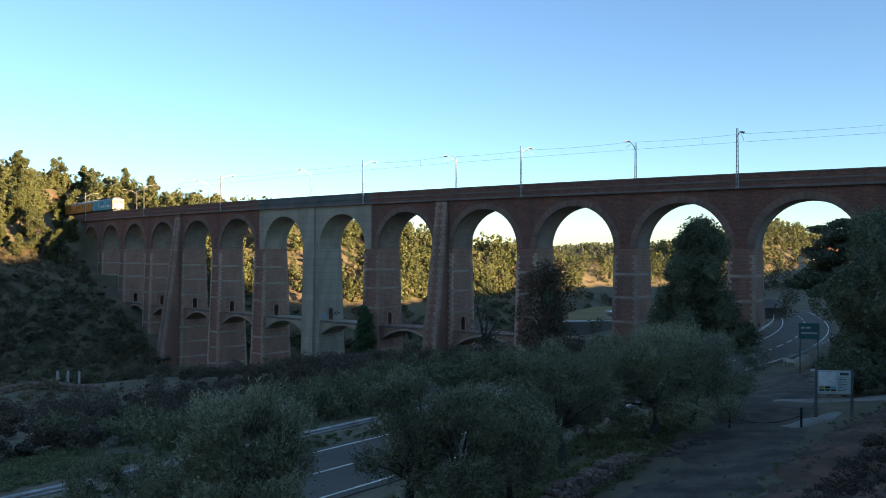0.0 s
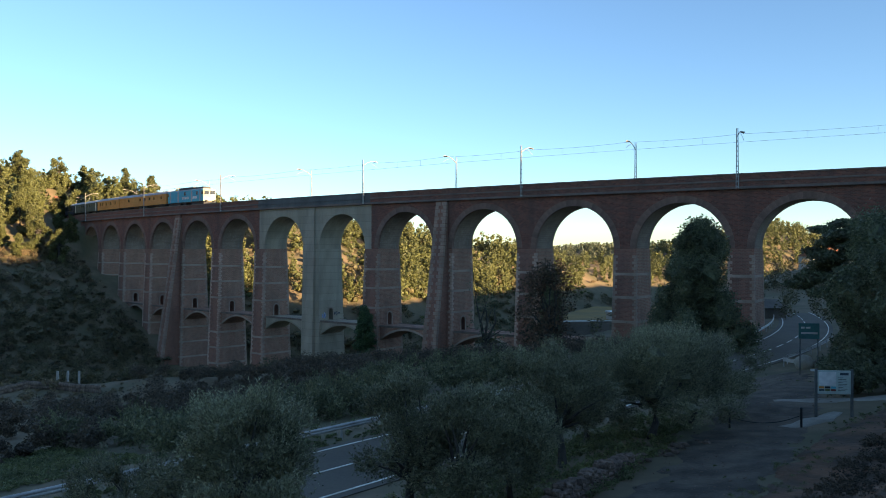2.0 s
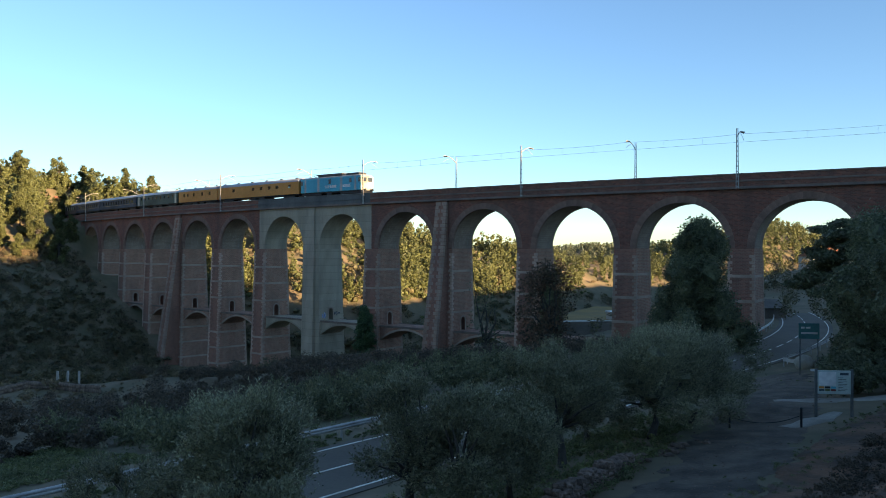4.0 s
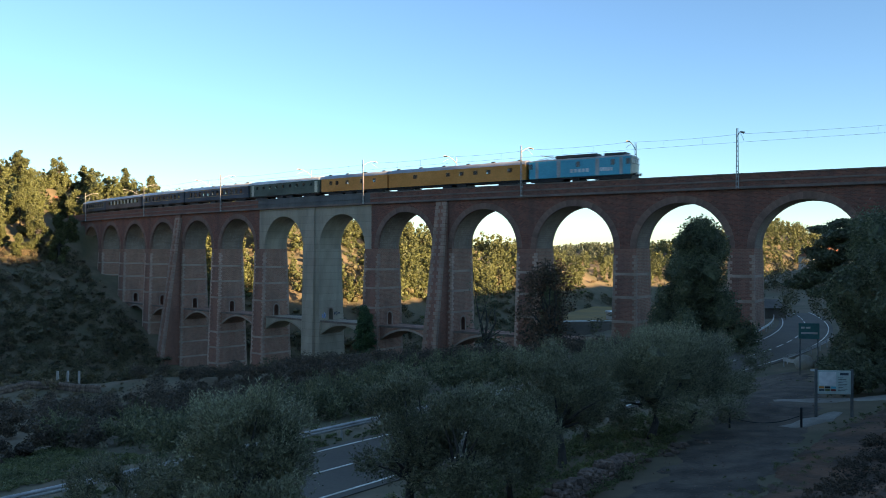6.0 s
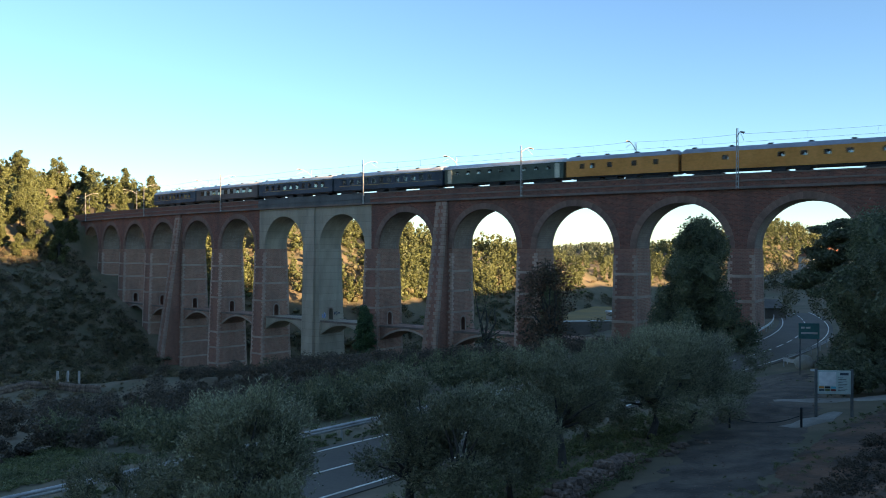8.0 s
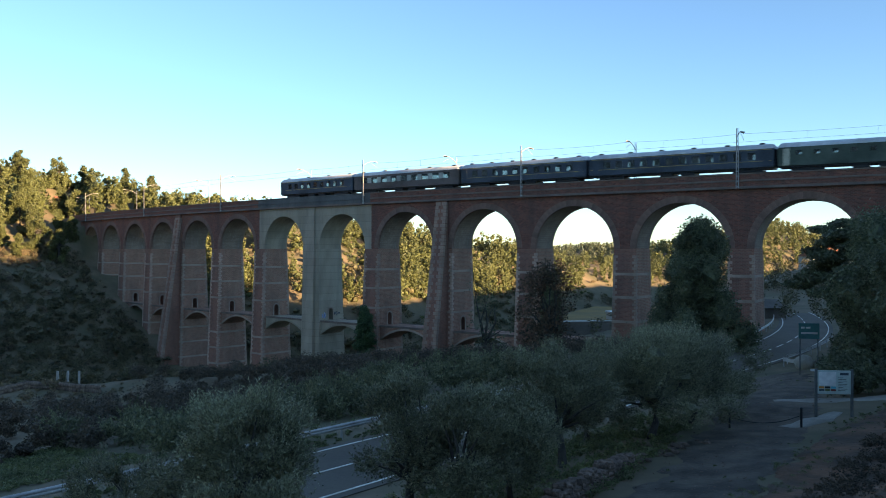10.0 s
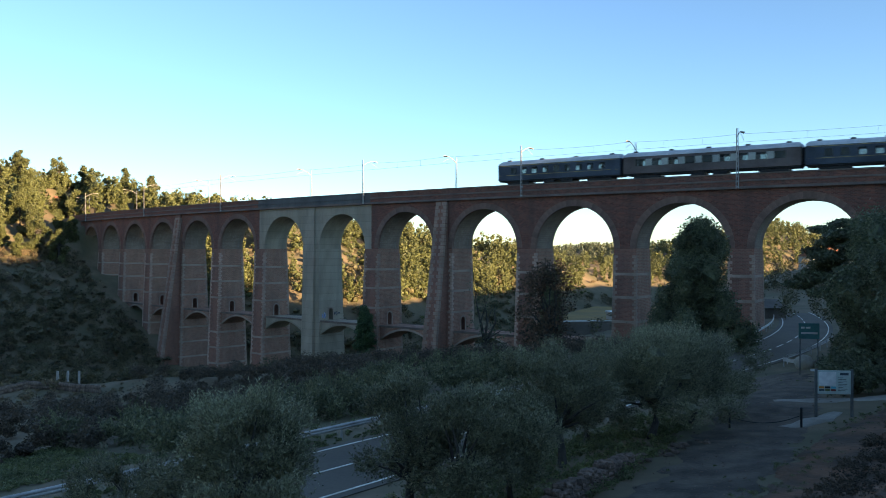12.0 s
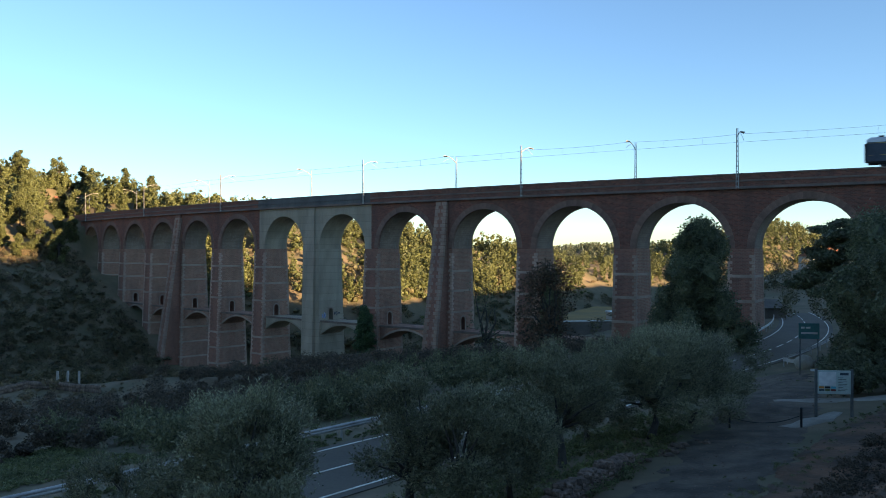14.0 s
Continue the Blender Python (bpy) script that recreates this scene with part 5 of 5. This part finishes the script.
def notice_board():
    x, y = 19.55, 41.0
    z = ground_z(x, y)
    e = empty("notice_board", pose(x, y, z + 0.1, 0, 0, -8), "pale information board on two dark posts", "notice board")
    for dx, name in ((-0.85, "post"), (0.85, "post")):
        bm = bmesh.new()
        box(bm, dx - 0.06, dx + 0.06, -0.06, 0.06, -0.3, 2.32, 0.012)
        part(name, bm, M["grey_post"], e)
    bm = bmesh.new()
    box(bm, -0.785, 0.785, -0.03, 0.03, 1.08, 2.26, 0.01)
    pan = part("panel", bm, M["board"], e, "pale green printed panel")
    bm = bmesh.new()
    box(bm, -0.73, 0.1, -0.04, -0.031, 1.5, 2.18)
    part("map", bm, M["white"], pan)
    cols = ("yellow", "black", "loco_blue", "night_blue", "grass", "brown_red")
    for k, c in enumerate(cols):
        bm = bmesh.new()
        i, j = k % 3, k // 3
        box(bm, -0.71 + i * 0.28, -0.47 + i * 0.28, -0.044, -0.031, 1.36 - j * 0.13, 1.46 - j * 0.13)
        part("colour_block", bm, M[c], pan)
    bm = bmesh.new()
    box(bm, 0.28, 0.68, -0.044, -0.031, 2.03, 2.15)
    part("title_bar", bm, M["night_blue"], pan)
    for k in range(9):
        bm = bmesh.new()
        box(bm, 0.2, 0.2 + 0.45 * (0.75 + 0.25 * math.sin(k * 2.2)), -0.042, -0.031, 1.25 + k * 0.08, 1.275 + k * 0.08)
        part("text_bar", bm, M["grey_post"], pan)
    bm = bmesh.new()
    box(bm, -1.12, -0.92, -0.02, 0.02, 2.2, 2.3)
    part("route_marker", bm, M["white"], e)


notice_board()


def bollards():
    tops = []
    for x, y in ((17.05, 39.0), (14.1, 40.3)):
        z = ground_z(x, y)
        e = empty("bollard", pose(x, y, z), "slim black iron bollard holding a chain", "bollard", "chain bollards")
        bm = bmesh.new()
        tube(bm, [(0, 0, -0.2), (0, 0, 0.9)], 0.055, 8)
        tube(bm, [(0, 0, 0.9), (0, 0, 0.94), (0, 0, 0.99)], [0.07, 0.07, 0.03], 8)
        part("post", bm, M["black"], e)
        tops.append(Vector((x, y, z + 0.62)))
    bm = bmesh.new()
    a, b = tops
    tube(bm, [a.lerp(b, t) - Vector((0, 0, 0.9 * 4 * 0.38 * t * (1 - t))) for t in np.linspace(0, 1, 13)], 0.018, 5)
    tagged(part("chain", bm, M["black"], None), "thin black chain hanging between two bollards", "chain")


bollards()


def road_sign():
    x, y = 27.2, 61.0
    z = ground_z(x, y)
    e = empty("road_sign", pose(x, y, z, 0, 0, -10), "teal direction sign on dark posts", "road sign")
    for dx in (-0.6, 0.65):
        bm = bmesh.new()
        tube(bm, [(dx, 0, -0.3), (dx, 0, 3.7)], 0.045, 8)
        part("post", bm, M["grey_post"], e)
    bm = bmesh.new()
    box(bm, -0.72, 0.74, -0.09, -0.05, 2.6, 3.75, 0.01)
    pan = part("panel", bm, M["teal"], e)
    for x0, x1, zz in ((-0.55, 0.6, 2.95), (-0.55, -0.3, 3.35), (-0.2, 0.1, 3.35)):
        bm = bmesh.new()
        box(bm, x0, x1, -0.1, -0.091, zz, zz + 0.14)
        part("lettering_bar", bm, M["white"], pan)
    for k, (x, y, sc) in enumerate(((28.9, 65.5, 1.0),)):
        bm = bmesh.new()
        bmesh.ops.create_icosphere(bm, subdivisions=3, radius=0.75)
        for v in bm.verts:
            n = noise.noise(v.co * 1.7) * 0.22
            v.co *= 1 + n
            v.co.z *= 0.85
        o = tagged(part("boulder", bm, M["pale_paving"], None, smooth=True), "pale rounded boulder behind the guard rail", "boulder")
        o.location = (x, y, ground_z(x, y) + 0.45)


road_sign()


def stone_mesh(seed):
    bm = bmesh.new()
    bmesh.ops.create_cube(bm, size=1.0)
    bmesh.ops.subdivide_edges(bm, edges=bm.edges[:], cuts=1, use_grid_fill=True)
    r = random.Random(seed)
    for v in bm.verts:
        v.co = v.co.normalized() * 0.55 * 0.6 + v.co * 0.4
        v.co += Vector((r.uniform(-1, 1), r.uniform(-1, 1), r.uniform(-1, 1))) * 0.07
    return bm


def stone_wall():
    e = empty("dry_stone_wall", Matrix(), "low crumbling dry-stone wall beside the path", "stone wall")
    base = [part("stone", stone_mesh(k), M["stone"], e) for k in range(5)]
    r = random.Random(8)
    a, b = Vector((3.6, 27.4, 0)), Vector((7.6, 33.6, 0))
    n = 0
    side = Vector((b.y - a.y, a.x - b.x, 0)).normalized()
    for layer in range(4):
        count = 30 if layer < 3 else 22
        for k in range(count):
            t = (k + r.uniform(-0.2, 0.2) + 0.5 * (layer % 2)) / 30
            if layer == 3 and r.random() < 0.3:
                continue
            for row in (-1, 1):
                p = a.lerp(b, t) + side * row * (0.2 - 0.03 * layer + r.uniform(-0.04, 0.04))
                sx, sy, sz = r.uniform(0.26, 0.4), r.uniform(0.24, 0.36), r.uniform(0.18, 0.26)
                m = pose(p.x, p.y, ground_z(p.x, p.y) + 0.1 + layer * 0.19 + r.uniform(-0.02, 0.02), r.uniform(-12, 12), r.uniform(-12, 12), r.uniform(0, 360)) @ Matrix.Diagonal((sx, sy, sz, 1))
                if n < 5:
                    base[n].matrix_basis = m
                else:
                    share(base[n % 5], "stone", e, m)
                n += 1
    proto = base[0].data
    for k in range(26):
        t = r.uniform(0, 1)
        p = b.lerp(Vector((12.6, 38.0, 0)), t) + side * r.uniform(-0.5, 0.6)
        sc = r.uniform(0.12, 0.42)
        o = tagged(new("loose_stone", base[k % 5].data), "loose reddish field stone at the path edge", "stone", "loose stones")
        o.matrix_basis = pose(p.x, p.y, ground_z(p.x, p.y) + 0.12 * sc + 0.03, 0, 0, r.uniform(0, 360)) @ Matrix.Diagonal((sc * 1.3, sc, sc * 0.6, 1))


stone_wall()


def gate_posts():
    e = empty("gate_frame", Matrix(), "three weathered pale gate posts on the slope", "gate frame")
    for px in (-44.6, -43.4, -42.1):
        x, y = px, 95.0
        z = ground_z(x, y)
        bm = bmesh.new()
        box(bm, x - 0.11, x + 0.11, y - 0.11, y + 0.11, z - 0.4, z + 1.75, 0.02)
        part("post", bm, M["plaster"], e)


gate_posts()


def small_house(x, y, w, dp, h, rz, wall, roof, label, name="house", lift=0.0, windows=2):
    z = ground_z(x, y) + lift
    e = empty(name, pose(x, y, z, 0, 0, rz), label, "house")
    bm = bmesh.new()
    box(bm, -w / 2, w / 2, -dp / 2, dp / 2, -1.5, h, 0.02)
    body = part("wall", bm, M[wall], e)
    bm = bmesh.new()
    o = 0.35
    rows = [[bm.verts.new((sx * (w / 2 + o), yy, zz)) for yy, zz in ((-dp / 2 - o, h - 0.1), (0, h + dp * 0.22), (dp / 2 + o, h - 0.1), (0, h - 0.12))] for sx in (-1, 1)]
    for k in range(4):
        bm.faces.new((rows[0][k], rows[0][(k + 1) % 4], rows[1][(k + 1) % 4], rows[1][k]))
    bm.faces.new(rows[0])
    bm.faces.new(rows[1][::-1])
    bmesh.ops.recalc_face_normals(bm, faces=bm.faces[:])
    part("roof", bm, M[roof], e)
    for k in range(windows):
        bm = bmesh.new()
        xx = -w / 2 + w * (k + 0.5) / windows
        box(bm, xx - 0.45, xx + 0.45, -dp / 2 - 0.03, -dp / 2 + 0.1, h * 0.4, h * 0.4 + 1.2, 0.02)
        part("window", bm, M["glass"], e)


small_house(94, 208, 5, 5, 2.8, 20, "plaster", "terracotta", "sunlit plastered house with a tiled roof")
small_house(103, 212, 8, 6, 3.2, 5, "plaster", "terracotta", "sunlit plastered house with a tiled roof", windows=3)
small_house(-57, 241, 5, 5, 4, -30, "plaster", "terracotta", "small pale farmhouse among the pines")
small_house(50.0, 127, 3.6, 5, 2.6, 10, "grey_wall", "grey_wall", "low grey rendered garage beside the road", windows=0, lift=-0.9)


def low_building():
    """The long low wall and hut beyond the viaduct."""
    x0, y0, x1, y1 = 18.0, 148.0, 32.0, 151.0
    z = -14.6
    e = empty("retaining_wall", pose((x0 + x1) / 2, (y0 + y1) / 2, z, 0, 0, math.degrees(math.atan2(y1 - y0, x1 - x0))), "long low concrete wall with a pale coping", "wall")
    bm = bmesh.new()
    box(bm, -7.5, 7.5, -0.25, 0.25, -6, 1.9, 0.02)
    part("wall", bm, M["grey_wall"], e)
    bm = bmesh.new()
    box(bm, -7.6, 7.6, -0.35, 0.35, 1.9, 2.1, 0.02)
    part("coping", bm, M["white"], e)
    h = empty("hut", pose(33.5, 156.0, -13.4, 0, 0, 12), "small white hut with dark openings", "hut")
    bm = bmesh.new()
    box(bm, -2.0, 2.0, -1.5, 1.5, -4, 2.0, 0.03)
    part("wall", bm, M["plaster"], h)
    bm = bmesh.new()
    box(bm, -2.2, 2.2, -1.7, 1.7, 2.0, 2.2, 0.03)
    part("roof", bm, M["white"], h)
    for k in (-1.2, 0.0, 1.2):
        bm = bmesh.new()
        box(bm, k - 0.3, k + 0.3, -1.53, -1.4, 0.7, 1.5)
        part("window", bm, M["glass"], h)


low_building()


def pebbles():
    """Loose stones pressed into the path, too many to count."""
    r = np.random.default_rng(91)
    octa = np.array(((1, 0, 0), (0, 1, 0), (-1, 0, 0), (0, -1, 0), (0, 0, 0.6), (0, 0, -0.6)))
    tris = ((0, 1, 4), (1, 2, 4), (2, 3, 4), (3, 0, 4), (1, 0, 5), (2, 1, 5), (3, 2, 5), (0, 3, 5))
    verts, faces = [], []
    for k in range(3300):
        u = r.uniform(-10, 40)
        dd = float(np.interp(u, (-12, 2, 14, 27, 40), (-17.2, -16.4, -14.2, -10.8, -5.0))) + r.normal() * 1.8
        if k >= 1500:
            u, dd = r.uniform(-12, 20), r.uniform(-25, -17.8)
        x, y = plan_uv(u, dd)
        s = 0.02 + 0.06 * r.random() ** 3
        base = len(verts)
        rot = r.uniform(0, 6.28)
        for p in octa:
            verts.append((x + s * (p[0] * math.cos(rot) - 0.7 * p[1] * math.sin(rot)), y + s * (p[0] * math.sin(rot) + 0.7 * p[1] * math.cos(rot)), ground_z(x, y) + (0.045 if k < 1500 else 0.1) + s * p[2]))
        faces += [tuple(base + i for i in t) for t in tris]
    tagged(finish("path_pebbles", verts, faces, M["stone"]), "loose pebbles on the gravel path and earth bank", "pebbles", kind="stuff")


pebbles()


def terrace():
    e = empty("terrace_wall", Matrix(), "low dry-stone terrace wall across the slope", "stone wall")
    r = random.Random(14)
    base = [part("stone", stone_mesh(40 + k), M["stone"], e) for k in range(4)]
    n = 0
    for k in range(52):
        t = k / 51
        x, y = -56 + 18 * t, 92.0 + 2.0 * math.sin(t * 4)
        for layer in range(2):
            m = pose(x + r.uniform(-0.08, 0.08), y + r.uniform(-0.06, 0.06), ground_z(x, y) + 0.2 + 0.42 * layer, r.uniform(-8, 8), r.uniform(-8, 8), r.uniform(-15, 15)) @ Matrix.Diagonal((r.uniform(0.45, 0.62), 0.5, r.uniform(0.4, 0.52), 1))
            if n < 4:
                base[n].matrix_basis = m
            else:
                share(base[n % 4], "stone", e, m)
            n += 1


terrace()


def front_at(t):
    """Where the engine's front stands along the track at t seconds."""
    return 159.4 - 23.56 * t - 0.1263 * t**2 + 0.00436 * t**3


def motions():
    for ob, behind, length in TRAIN:
        rows = []
        for k in range(29):
            t = k * 0.5
            x, y, h = track(front_at(t) + behind, WIDTH / 2)
            rows.append((t, pose(x, y, RAIL_Z, 0, 0, -math.degrees(h))))
        walk(ob, rows)


motions()
